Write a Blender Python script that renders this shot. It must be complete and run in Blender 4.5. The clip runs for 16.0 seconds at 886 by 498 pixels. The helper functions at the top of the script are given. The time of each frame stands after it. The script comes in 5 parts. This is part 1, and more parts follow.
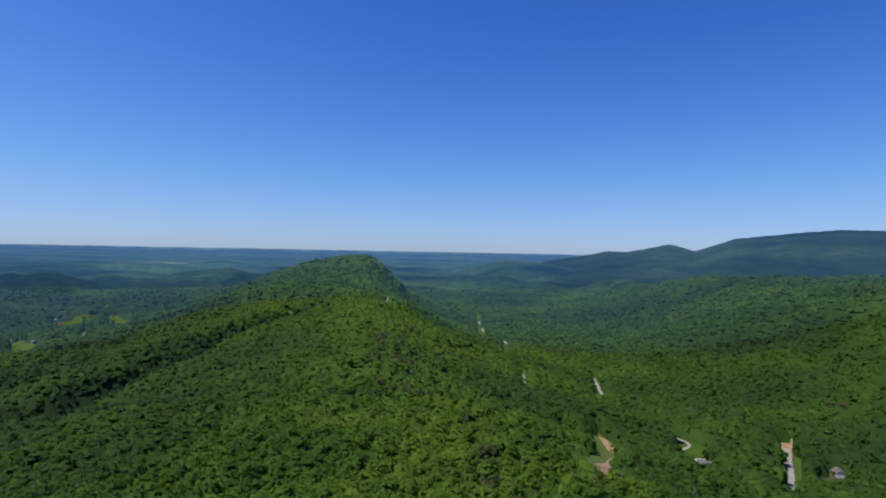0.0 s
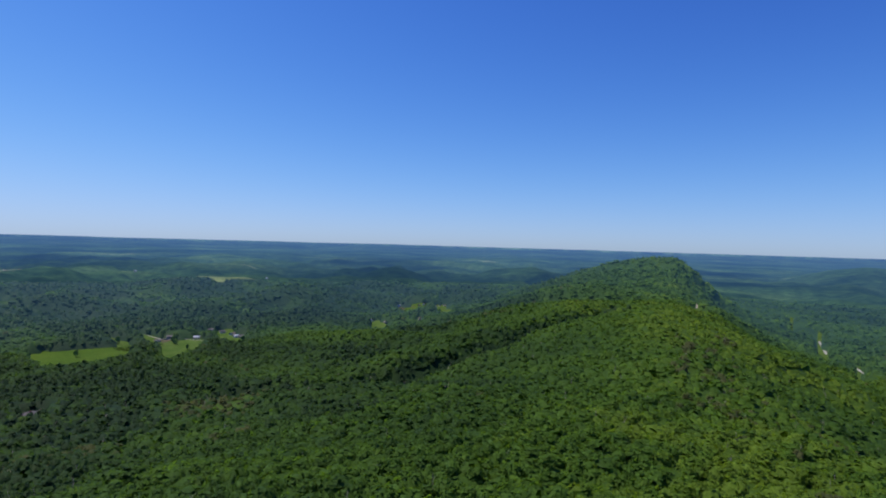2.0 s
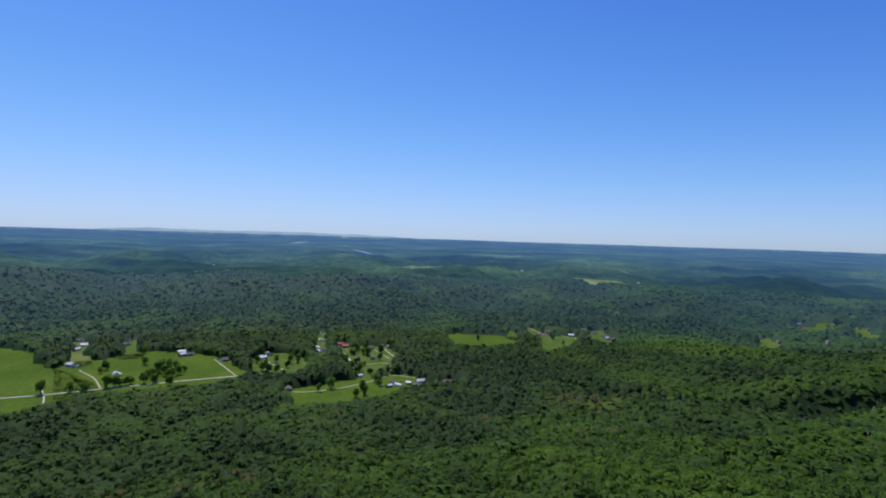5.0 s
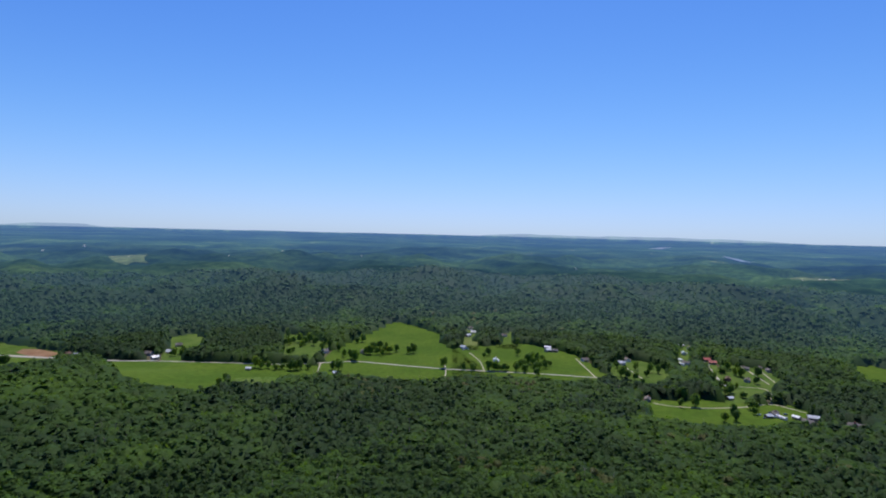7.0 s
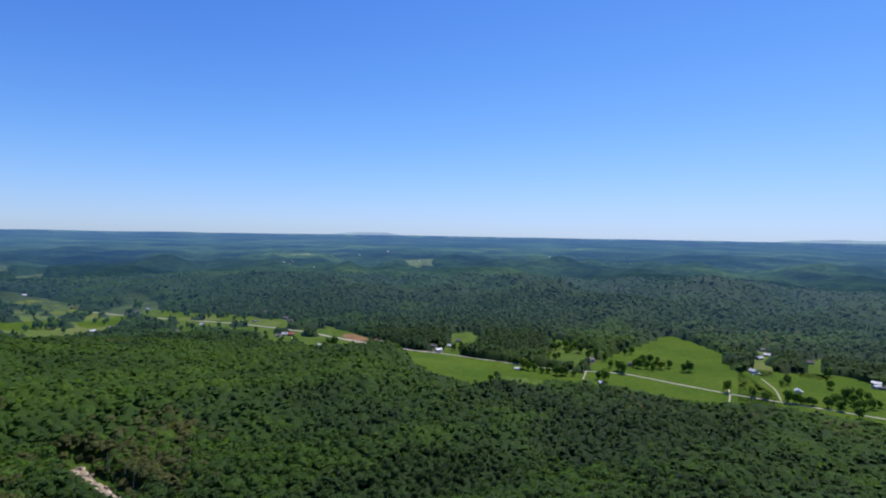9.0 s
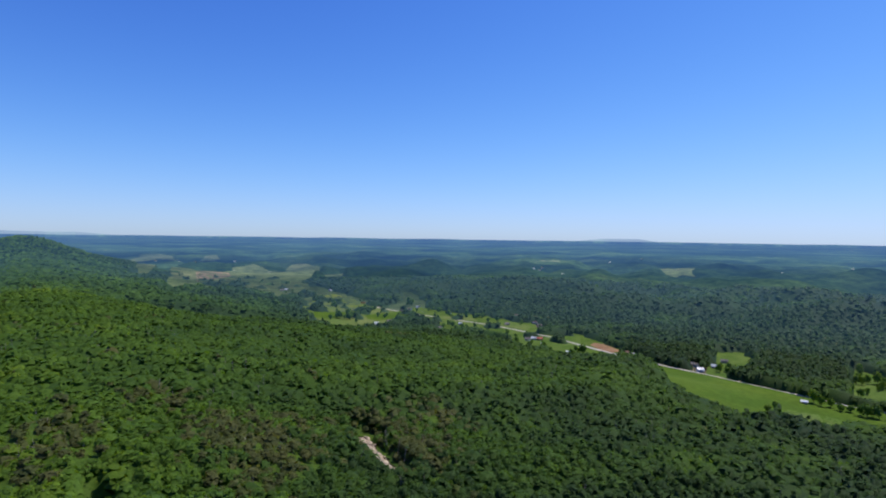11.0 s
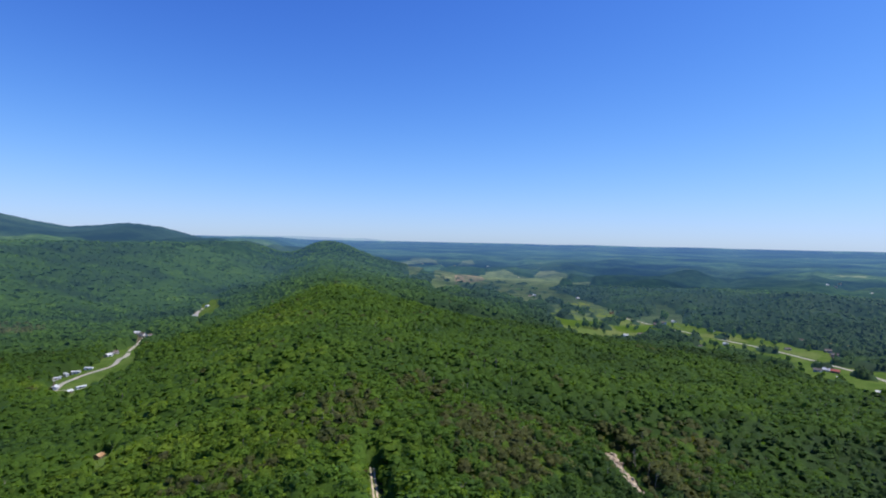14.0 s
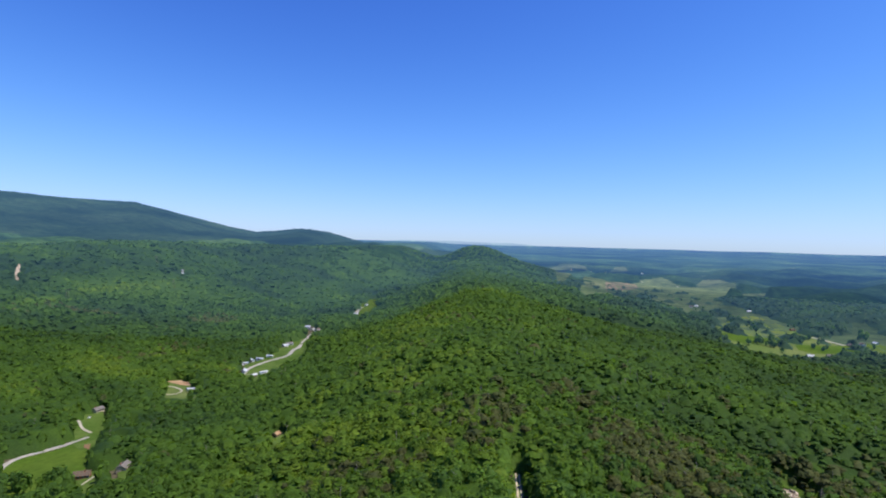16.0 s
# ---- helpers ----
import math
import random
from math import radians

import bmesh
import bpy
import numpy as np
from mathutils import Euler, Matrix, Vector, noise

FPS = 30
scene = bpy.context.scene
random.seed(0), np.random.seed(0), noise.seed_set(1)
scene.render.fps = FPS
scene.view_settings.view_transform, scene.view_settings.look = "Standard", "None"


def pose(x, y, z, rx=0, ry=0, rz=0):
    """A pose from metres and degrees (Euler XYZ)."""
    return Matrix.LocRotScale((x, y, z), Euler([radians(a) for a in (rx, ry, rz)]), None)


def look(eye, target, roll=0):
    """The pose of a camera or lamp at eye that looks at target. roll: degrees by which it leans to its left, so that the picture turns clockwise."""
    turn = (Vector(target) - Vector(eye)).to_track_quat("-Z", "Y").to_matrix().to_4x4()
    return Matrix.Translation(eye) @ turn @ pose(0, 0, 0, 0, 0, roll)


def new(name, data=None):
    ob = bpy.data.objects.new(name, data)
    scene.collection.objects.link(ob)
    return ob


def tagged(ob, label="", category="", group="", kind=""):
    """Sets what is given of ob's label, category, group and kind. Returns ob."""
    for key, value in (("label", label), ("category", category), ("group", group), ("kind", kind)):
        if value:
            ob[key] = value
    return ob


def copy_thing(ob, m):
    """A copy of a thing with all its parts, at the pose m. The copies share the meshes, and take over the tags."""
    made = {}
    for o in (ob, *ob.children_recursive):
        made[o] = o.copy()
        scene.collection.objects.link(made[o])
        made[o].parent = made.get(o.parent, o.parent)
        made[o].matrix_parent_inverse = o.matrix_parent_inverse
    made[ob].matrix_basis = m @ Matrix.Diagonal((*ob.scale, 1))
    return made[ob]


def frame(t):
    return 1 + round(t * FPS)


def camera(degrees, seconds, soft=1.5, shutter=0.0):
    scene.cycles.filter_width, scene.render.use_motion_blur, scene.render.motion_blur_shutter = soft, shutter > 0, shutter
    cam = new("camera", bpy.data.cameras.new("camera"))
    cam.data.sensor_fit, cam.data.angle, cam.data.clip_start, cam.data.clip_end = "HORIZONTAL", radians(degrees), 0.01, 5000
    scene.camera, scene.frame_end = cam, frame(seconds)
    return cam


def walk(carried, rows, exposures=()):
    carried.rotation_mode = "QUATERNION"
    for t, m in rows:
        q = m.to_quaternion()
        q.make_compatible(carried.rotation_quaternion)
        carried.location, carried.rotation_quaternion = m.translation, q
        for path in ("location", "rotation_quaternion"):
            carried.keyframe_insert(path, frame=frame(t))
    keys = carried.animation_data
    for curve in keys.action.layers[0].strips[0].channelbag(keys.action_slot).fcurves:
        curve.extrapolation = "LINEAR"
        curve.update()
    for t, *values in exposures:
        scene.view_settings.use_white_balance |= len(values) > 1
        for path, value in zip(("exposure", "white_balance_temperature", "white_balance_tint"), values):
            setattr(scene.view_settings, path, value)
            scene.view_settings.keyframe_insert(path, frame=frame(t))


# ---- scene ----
cam = camera(79.35, 16.0, soft=2.0)
EYE_HEIGHT = 200.0
TURN = [  # seconds, yaw, pitch, roll
    (0.0, 0.00, 0.06, -1.13), (0.5, 5.75, -0.03, -1.25), (0.8, 14.80, -0.16, -1.40), (1.0, 21.38, -0.26, -1.53),
    (1.5, 28.77, -0.50, -1.62), (2.0, 31.42, -0.60, -1.63), (2.5, 35.12, -0.67, -1.66), (3.0, 40.57, -0.80, -1.61),
    (3.2, 43.25, -0.86, -1.60), (5.3, 75.70, -1.37, -1.77), (5.5, 79.90, -1.42, -1.77), (6.0, 89.37, -1.57, -1.71),
    (6.5, 98.28, -1.69, -1.58), (7.0, 107.11, -1.78, -1.41), (7.5, 115.86, -1.80, -1.27), (8.0, 123.55, -1.79, -1.16),
    (8.5, 129.68, -1.71, -1.00), (9.0, 135.11, -1.65, -0.99), (9.5, 140.98, -1.56, -0.92), (10.0, 147.97, -1.52, -0.82),
    (10.2, 150.80, -1.48, -0.80), (12.3, 173.95, -1.15, -0.83), (12.5, 175.22, -1.12, -0.85), (13.0, 178.82, -1.04, -0.98),
    (13.5, 182.97, -0.98, -1.12), (14.0, 187.50, -0.99, -1.18), (14.5, 192.43, -0.98, -1.23), (15.0, 197.37, -0.94, -1.37),
    (15.5, 201.61, -0.91, -1.39), (16.0, 203.21, -0.82, -1.44)]
walk(cam, [(t, pose(0, 0, EYE_HEIGHT, 90 + p, r, a)) for t, a, p, r in TURN],
     exposures=[(0.0, -0.5, 6380, 10), (3.0, -0.45, 6450, 10), (5.5, -0.35, 6620, 10), (7.0, -0.3, 6620, 10), (9.5, -0.22, 6620, 10), (12.5, -0.2, 6620, 10), (14.0, -0.14, 6620, 10), (16.0, 0.0, 6650, 10)])

# ---- light ----
SUN_AZ, SUN_EL = 100.0, 62.0       # degrees, counted as the camera's yaw
world = bpy.data.worlds.new("sky")
scene.world = world
world.use_nodes = True
wn = world.node_tree
sky = wn.nodes.new("ShaderNodeTexSky")
sky.sky_type, sky.sun_disc = "NISHITA", False
sky.sun_elevation, sky.sun_rotation = radians(SUN_EL), radians(-SUN_AZ)
sky.altitude, sky.air_density, sky.dust_density, sky.ozone_density = 300, 1.0, 0.2, 1.0
deep = wn.nodes.new("ShaderNodeGamma")               # the deep blue of a clear dry spring day
deep.inputs["Gamma"].default_value = 1.8
tone = wn.nodes.new("ShaderNodeMix")
tone.data_type, tone.blend_type = "RGBA", "MULTIPLY"
tone.inputs["Factor"].default_value = 1.0
tone.inputs["B"].default_value = (0.50, 0.70, 1.0, 1)
wn.links.new(sky.outputs["Color"], deep.inputs["Color"])
wn.links.new(deep.outputs["Color"], tone.inputs["A"])


def sky_mix(kind, a, colour):
    """One step on the sky's colour."""
    n = wn.nodes.new("ShaderNodeMix")
    n.data_type, n.blend_type = "RGBA", kind
    n.inputs["Factor"].default_value = 1.0
    wn.links.new(a, n.inputs["A"])
    if isinstance(colour, tuple):
        n.inputs["B"].default_value = (*colour, 1)
    else:
        wn.links.new(colour, n.inputs["B"])
    return n.outputs["Result"]


thick = sky_mix("ADD", sky_mix("MULTIPLY", tone.outputs["Result"], (1 / 13.5, 1 / 15, 1 / 15)), (1.0, 1.0, 1.0))    # haze levels off low over the horizon
clear = sky_mix("DIVIDE", sky_mix("MULTIPLY", tone.outputs["Result"], (1.06, 1.21, 1.80)), thick)
wn.links.new(clear, wn.nodes["Background"].inputs["Color"])
wn.nodes["Background"].inputs["Strength"].default_value = 0.0645
sun = new("sun", bpy.data.lights.new("sun", "SUN"))
sun.data.energy, sun.data.angle, sun.data.color = 5.3, radians(0.53), (1.0, 0.95, 0.87)
sa, se = radians(SUN_AZ), radians(SUN_EL)
sun.matrix_world = look((0, 0, 600), (math.sin(sa) * math.cos(se), -math.cos(sa) * math.cos(se), 600 - math.sin(se)))

# ---- materials ----


def material(name, rough=0.9):
    m = bpy.data.materials.new(name)
    m.use_nodes = True
    b = m.node_tree.nodes["Principled BSDF"]
    b.inputs["Roughness"].default_value = rough
    b.inputs["Specular IOR Level"].default_value = 0.04 if rough >= 0.9 else 0.3
    return m, m.node_tree, b


def noise_at(nt, scale, detail=4.0, rough=0.6):
    pos = nt.nodes.new("ShaderNodeNewGeometry")
    n = nt.nodes.new("ShaderNodeTexNoise")
    n.inputs["Scale"].default_value, n.inputs["Detail"].default_value, n.inputs["Roughness"].default_value = scale, detail, rough
    nt.links.new(pos.outputs["Position"], n.inputs["Vector"])
    return n.outputs["Fac"]


def ramp_of(nt, fac, stops):
    r = nt.nodes.new("ShaderNodeValToRGB")
    e = r.color_ramp.elements
    for k, (at, col) in enumerate(stops):
        el = e[k] if k < 2 else e.new(at)
        el.position, el.color = at, (*col, 1)
    nt.links.new(fac, r.inputs["Fac"])
    return r.outputs["Color"]


def mixed(nt, a, b, fac, kind="MIX"):
    m = nt.nodes.new("ShaderNodeMix")
    m.data_type, m.blend_type = "RGBA", kind
    for sock, v in ((m.inputs["Factor"], fac), (m.inputs["A"], a), (m.inputs["B"], b)):
        if isinstance(v, (int, float)):
            sock.default_value = v
        elif isinstance(v, tuple):
            sock.default_value = (*v, 1)
        else:
            nt.links.new(v, sock)
    return m.outputs["Result"]


def bumped(nt, b, fac, strength, dist):
    n = nt.nodes.new("ShaderNodeBump")
    n.inputs["Strength"].default_value, n.inputs["Distance"].default_value = strength, dist
    nt.links.new(fac, n.inputs["Height"])
    nt.links.new(n.outputs["Normal"], b.inputs["Normal"])


def plain(name, dark, light, scale, rough=0.9, scale2=None, bump=0.0):
    """Two tones mixed by grain at two scales."""
    m, nt, b = material(name, rough)
    a = noise_at(nt, scale)
    c = noise_at(nt, scale2 or scale * 7, 3)
    col = ramp_of(nt, a, [(0.35, dark), (0.65, light)])
    shade = ramp_of(nt, c, [(0.3, (0.8, 0.8, 0.8)), (0.7, (1.12, 1.12, 1.12))])
    nt.links.new(mixed(nt, col, shade, 1.0, "MULTIPLY"), b.inputs["Base Color"])
    if bump:
        bumped(nt, b, c, bump, 0.2)
    return m


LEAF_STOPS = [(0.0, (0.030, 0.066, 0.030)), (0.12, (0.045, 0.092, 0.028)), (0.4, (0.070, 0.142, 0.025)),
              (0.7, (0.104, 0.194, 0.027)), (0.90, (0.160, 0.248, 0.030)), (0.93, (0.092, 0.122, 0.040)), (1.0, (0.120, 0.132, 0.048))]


def haze_emission(nt, near, far, stops):
    """Blue haze painted into a material as emission, by its distance from the hilltop."""
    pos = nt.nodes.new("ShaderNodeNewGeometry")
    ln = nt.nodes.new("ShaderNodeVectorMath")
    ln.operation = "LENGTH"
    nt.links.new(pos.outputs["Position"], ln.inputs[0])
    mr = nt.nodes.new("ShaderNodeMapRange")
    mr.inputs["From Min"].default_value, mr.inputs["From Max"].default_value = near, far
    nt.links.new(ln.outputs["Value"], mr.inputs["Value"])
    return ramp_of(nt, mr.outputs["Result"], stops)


def leaf_material(name, grain, through_light=0.50, per_object=False, air=None, vary=1.0):
    m, nt, b = material(name, 0.62)
    b.inputs["Specular IOR Level"].default_value = 0.12
    if per_object:
        src = nt.nodes.new("ShaderNodeObjectInfo").outputs["Random"]
        scaled = nt.nodes.new("ShaderNodeMapRange")
        scaled.inputs["To Min"].default_value, scaled.inputs["To Max"].default_value = 0.3, 0.88
        nt.links.new(src, scaled.inputs["Value"])
        fac = scaled.outputs["Result"]
    else:
        at = nt.nodes.new("ShaderNodeAttribute")
        at.attribute_name = "tint"
        fac = at.outputs["Fac"]
    col = ramp_of(nt, fac, LEAF_STOPS)
    geo = nt.nodes.new("ShaderNodeNewGeometry")
    isl = ramp_of(nt, geo.outputs["Random Per Island"], [(0.0, (1 - 0.30 * vary, 1 - 0.28 * vary, 1 - 0.28 * vary)), (1.0, (1 + 0.30 * vary, 1 + 0.28 * vary, 1 + 0.24 * vary))])
    col = mixed(nt, col, isl, 1.0, "MULTIPLY")
    g = noise_at(nt, grain, 3, 0.65)
    spots = ramp_of(nt, g, [(0.3, (0.76, 0.78, 0.78)), (0.7, (1.26, 1.24, 1.20))])
    col = mixed(nt, col, spots, 1.0, "MULTIPLY")
    nt.links.new(col, b.inputs["Base Color"])
    bumped(nt, b, g, 0.5, 0.5 / grain)
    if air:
        nt.links.new(haze_emission(nt, 950, 2350, air), b.inputs["Emission Color"])
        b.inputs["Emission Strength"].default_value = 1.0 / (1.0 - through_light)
    tr = nt.nodes.new("ShaderNodeBsdfTranslucent")
    nt.links.new(mixed(nt, col, (1.2, 1.15, 0.5), 1.0, "MULTIPLY"), tr.inputs["Color"])
    mx = nt.nodes.new("ShaderNodeMixShader")
    mx.inputs["Fac"].default_value = through_light
    out = nt.nodes["Material Output"]
    nt.links.new(b.outputs["BSDF"], mx.inputs[1])
    nt.links.new(tr.outputs["BSDF"], mx.inputs[2])
    nt.links.new(mx.outputs["Shader"], out.inputs["Surface"])
    return m


# haze for the leaf materials, painted as blue emission beyond 950 m
WOOD_HAZE = [(0.0, (0.0, 0.0, 0.0)), (0.28, (0.008, 0.021, 0.043)), (1.0, (0.015, 0.040, 0.092))]
LEAF = leaf_material("leaves", 0.75, 0.56, air=WOOD_HAZE, vary=0.85)
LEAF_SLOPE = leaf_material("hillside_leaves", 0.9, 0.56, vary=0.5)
LEAF_FAR = leaf_material("far_leaves", 0.5, 0.48, air=WOOD_HAZE, vary=0.4)
LEAF_TREE = leaf_material("leaves_near", 0.9, 0.46, True, WOOD_HAZE)
FLOOR = plain("forest_floor", (0.080, 0.074, 0.040), (0.130, 0.110, 0.066), 0.03, 1.0, 0.4)
PASTURE = plain("pasture_grass", (0.052, 0.100, 0.011), (0.083, 0.131, 0.016), 0.012, 0.95, 0.15)
DRY = plain("dry_grass", (0.080, 0.135, 0.026), (0.135, 0.165, 0.052), 0.012, 0.95, 0.15)
LAWN = plain("mown_lawn", (0.055, 0.104, 0.015), (0.100, 0.146, 0.032), 0.03, 0.95, 0.3)
CLAY = plain("bare_clay", (0.32, 0.18, 0.09), (0.48, 0.33, 0.20), 0.12, 0.95, 0.6)
SOIL = plain("ploughed_red_soil", (0.20, 0.11, 0.06), (0.26, 0.16, 0.09), 0.05, 0.95, 0.6)
ASPHALT = plain("worn_asphalt", (0.31, 0.285, 0.24), (0.43, 0.395, 0.335), 0.2, 0.85, 2.0)
GRAVEL = plain("pale_gravel", (0.36, 0.32, 0.25), (0.50, 0.45, 0.36), 0.3, 0.9, 3.0)
ROCK = plain("weathered_rock", (0.30, 0.235, 0.165), (0.55, 0.45, 0.34), 0.25, 0.9, 1.5, 0.5)
PALE_BARK = plain("pale_weathered_bark", (0.20, 0.17, 0.13), (0.36, 0.32, 0.26), 1.5, 0.95, 6.0)
BARK = plain("bark", (0.05, 0.038, 0.028), (0.10, 0.08, 0.06), 1.5, 0.95, 6.0, 0.5)
WHITE = plain("white_siding", (0.60, 0.60, 0.58), (0.72, 0.72, 0.70), 0.4, 0.6, 3.0)
TAN = plain("tan_siding", (0.40, 0.34, 0.26), (0.48, 0.42, 0.33), 0.4, 0.7, 3.0)
BRICK = plain("red_brick_wall", (0.22, 0.09, 0.06), (0.30, 0.13, 0.09), 0.8, 0.85, 4.0)
SHINGLE = plain("grey_shingles", (0.14, 0.125, 0.11), (0.22, 0.20, 0.18), 0.6, 0.9, 3.0)
BROWN_ROOF = plain("brown_shingles", (0.10, 0.07, 0.05), (0.16, 0.12, 0.09), 0.6, 0.9, 3.0)
TIN = plain("pale_metal_roof", (0.46, 0.48, 0.50), (0.60, 0.61, 0.62), 0.5, 0.45, 3.0)
RED_ROOF = plain("red_metal_roof", (0.30, 0.07, 0.05), (0.40, 0.10, 0.07), 0.5, 0.5, 3.0)
GLASS = plain("window_glass", (0.02, 0.025, 0.03), (0.05, 0.06, 0.07), 0.8, 0.1, 3.0)
WOOD = plain("weathered_wood", (0.16, 0.12, 0.08), (0.25, 0.20, 0.15), 1.0, 0.85, 5.0)
PAINT_RED = plain("red_car_paint", (0.38, 0.03, 0.02), (0.44, 0.04, 0.03), 1.0, 0.3, 4.0)
PAINT_WHITE = plain("white_car_paint", (0.72, 0.72, 0.72), (0.8, 0.8, 0.8), 1.0, 0.3, 4.0)
PAINT_BLUE = plain("blue_grey_car_paint", (0.10, 0.13, 0.18), (0.13, 0.16, 0.22), 1.0, 0.3, 4.0)
RUBBER = plain("tyre_rubber", (0.015, 0.015, 0.015), (0.03, 0.03, 0.03), 2.0, 0.9, 8.0)
EARTH = plain("pale_bare_earth", (0.42, 0.34, 0.25), (0.56, 0.47, 0.36), 0.3, 0.95, 2.0)
WATER = plain("lake_water", (0.16, 0.20, 0.25), (0.20, 0.24, 0.29), 0.01, 0.3, 0.1)


def math_node(nt, kind, a, b=0.0):
    n = nt.nodes.new("ShaderNodeMath")
    n.operation = kind
    for sock, v in zip(n.inputs, (a, b)):
        if isinstance(v, (int, float)):
            sock.default_value = v
        else:
            nt.links.new(v, sock)
    return n.outputs["Value"]


def far_noise(nt, scale, detail=4.0, rough=0.6):
    """Grain of the far country in true metres: the model draws it together beyond 1500 m."""
    pos = nt.nodes.new("ShaderNodeNewGeometry")
    flat = nt.nodes.new("ShaderNodeVectorMath")
    flat.operation = "MULTIPLY"
    flat.inputs[1].default_value = (1, 1, 0)
    nt.links.new(pos.outputs["Position"], flat.inputs[0])
    ln = nt.nodes.new("ShaderNodeVectorMath")
    ln.operation = "LENGTH"
    nt.links.new(flat.outputs["Vector"], ln.inputs[0])
    r = ln.outputs["Value"]
    q = math_node(nt, "MINIMUM", math_node(nt, "MULTIPLY", math_node(nt, "SUBTRACT", r, 1500.0), 1 / 3300), 0.9985)
    true = math_node(nt, "SUBTRACT", 1500.0, math_node(nt, "MULTIPLY", math_node(nt, "LOGARITHM", math_node(nt, "SUBTRACT", 1.0, q), math.e), 3300.0))
    out = nt.nodes.new("ShaderNodeVectorMath")
    out.operation = "SCALE"
    nt.links.new(flat.outputs["Vector"], out.inputs[0])
    nt.links.new(math_node(nt, "DIVIDE", true, r), out.inputs["Scale"])
    n = nt.nodes.new("ShaderNodeTexNoise")
    n.inputs["Scale"].default_value, n.inputs["Detail"].default_value, n.inputs["Roughness"].default_value = scale, detail, rough
    nt.links.new(out.outputs["Vector"], n.inputs["Vector"])
    return n.outputs["Fac"]


def distance_material(name, haze_stops, fields, tones=None):
    """The far country as a backdrop: woods and clearings, the blue haze of many kilometres painted in as emission."""
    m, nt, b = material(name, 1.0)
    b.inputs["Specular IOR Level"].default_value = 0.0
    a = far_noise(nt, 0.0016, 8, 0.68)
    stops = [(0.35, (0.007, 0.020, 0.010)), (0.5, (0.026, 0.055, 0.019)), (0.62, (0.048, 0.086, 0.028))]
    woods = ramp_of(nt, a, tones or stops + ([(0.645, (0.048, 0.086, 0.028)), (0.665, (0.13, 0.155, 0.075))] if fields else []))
    # broad dark and light patches, painted to bring out the relief
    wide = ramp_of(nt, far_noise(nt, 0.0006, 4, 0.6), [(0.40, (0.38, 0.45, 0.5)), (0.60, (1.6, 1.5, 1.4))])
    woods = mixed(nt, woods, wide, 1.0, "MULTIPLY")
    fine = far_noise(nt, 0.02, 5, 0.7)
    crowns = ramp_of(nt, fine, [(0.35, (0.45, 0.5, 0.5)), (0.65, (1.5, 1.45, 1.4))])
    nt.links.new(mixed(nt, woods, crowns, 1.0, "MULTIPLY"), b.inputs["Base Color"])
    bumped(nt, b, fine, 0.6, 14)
    nt.links.new(haze_emission(nt, 2000, 4850, haze_stops), b.inputs["Emission Color"])
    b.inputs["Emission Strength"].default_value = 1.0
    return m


# haze over far country, fields and soil, put in as blue emission
FAR_HAZE = [(0.0, (0.010, 0.028, 0.056)), (0.12, (0.013, 0.036, 0.078)), (0.3, (0.019, 0.052, 0.130)), (0.6, (0.030, 0.080, 0.218)),
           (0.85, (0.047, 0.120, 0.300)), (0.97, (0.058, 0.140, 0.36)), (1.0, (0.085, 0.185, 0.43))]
DISTANCE = distance_material("far_country", FAR_HAZE, True)
FAR_FIELD = distance_material("far_fields", FAR_HAZE, False, [(0.3, (0.070, 0.105, 0.036)), (0.55, (0.105, 0.132, 0.052)), (0.7, (0.145, 0.158, 0.075))])
FAR_SOIL = distance_material("far_bare_soil", FAR_HAZE, False, [(0.3, (0.16, 0.125, 0.075)), (0.7, (0.20, 0.16, 0.10))])
# the mountains turn blue by haze painted in as emission
MOUNTAIN = distance_material("hazed_mountains", [(0.0, (0.017, 0.042, 0.075)), (0.4, (0.028, 0.073, 0.150)), (1.0, (0.038, 0.096, 0.21))], False,
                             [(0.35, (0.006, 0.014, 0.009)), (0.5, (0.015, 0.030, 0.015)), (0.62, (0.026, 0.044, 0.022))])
# a pale glow painted on the ranges stands in for haze
FAINT = distance_material("haze_pale_ranges", [(0.0, (0.28, 0.40, 0.62)), (1.0, (0.33, 0.46, 0.70))], False)


# ---- the lie of the land ----
H = 200.0            # height of the camera over the valley floor


def hash2(i, j, seed):
    n = (i.astype(np.int64) * 374761393 + j.astype(np.int64) * 668265263 + seed * 974711) & 0x7FFFFFFF
    n = ((n ^ (n >> 13)) * 1274126177) & 0x7FFFFFFF
    return ((n ^ (n >> 16)) & 0xFFFF) / 65535.0


def vnoise(x, y, size, seed=1):
    """Smooth noise, -1 to 1, of the given grain in metres."""
    u, v = np.asarray(x) / size, np.asarray(y) / size
    i, j = np.floor(u), np.floor(v)
    fu, fv = u - i, v - j
    fu, fv = fu * fu * (3 - 2 * fu), fv * fv * (3 - 2 * fv)
    a, b = hash2(i, j, seed), hash2(i + 1, j, seed)
    c, d = hash2(i, j + 1, seed), hash2(i + 1, j + 1, seed)
    return 2 * ((a * (1 - fu) + b * fu) * (1 - fv) + (c * (1 - fu) + d * fu) * fv) - 1


def smooth(a, b, x):
    t = np.clip((x - a) / (b - a), 0, 1)
    return t * t * (3 - 2 * t)


def reach(r):
    """True distance that a place r metres away in the model stands for (the far country is drawn together)."""
    q = np.clip((np.asarray(r, float) - 1500) / 3300, 0, 0.99999)
    return np.where(r < 1500, r, 1500 - 3300 * np.log(1 - q))


def crest_x(y):
    s = np.abs(y)
    return np.where(y > 0, -0.1405 * y, 0.372 * s - 35 * (1 - np.exp(-s / 300)))


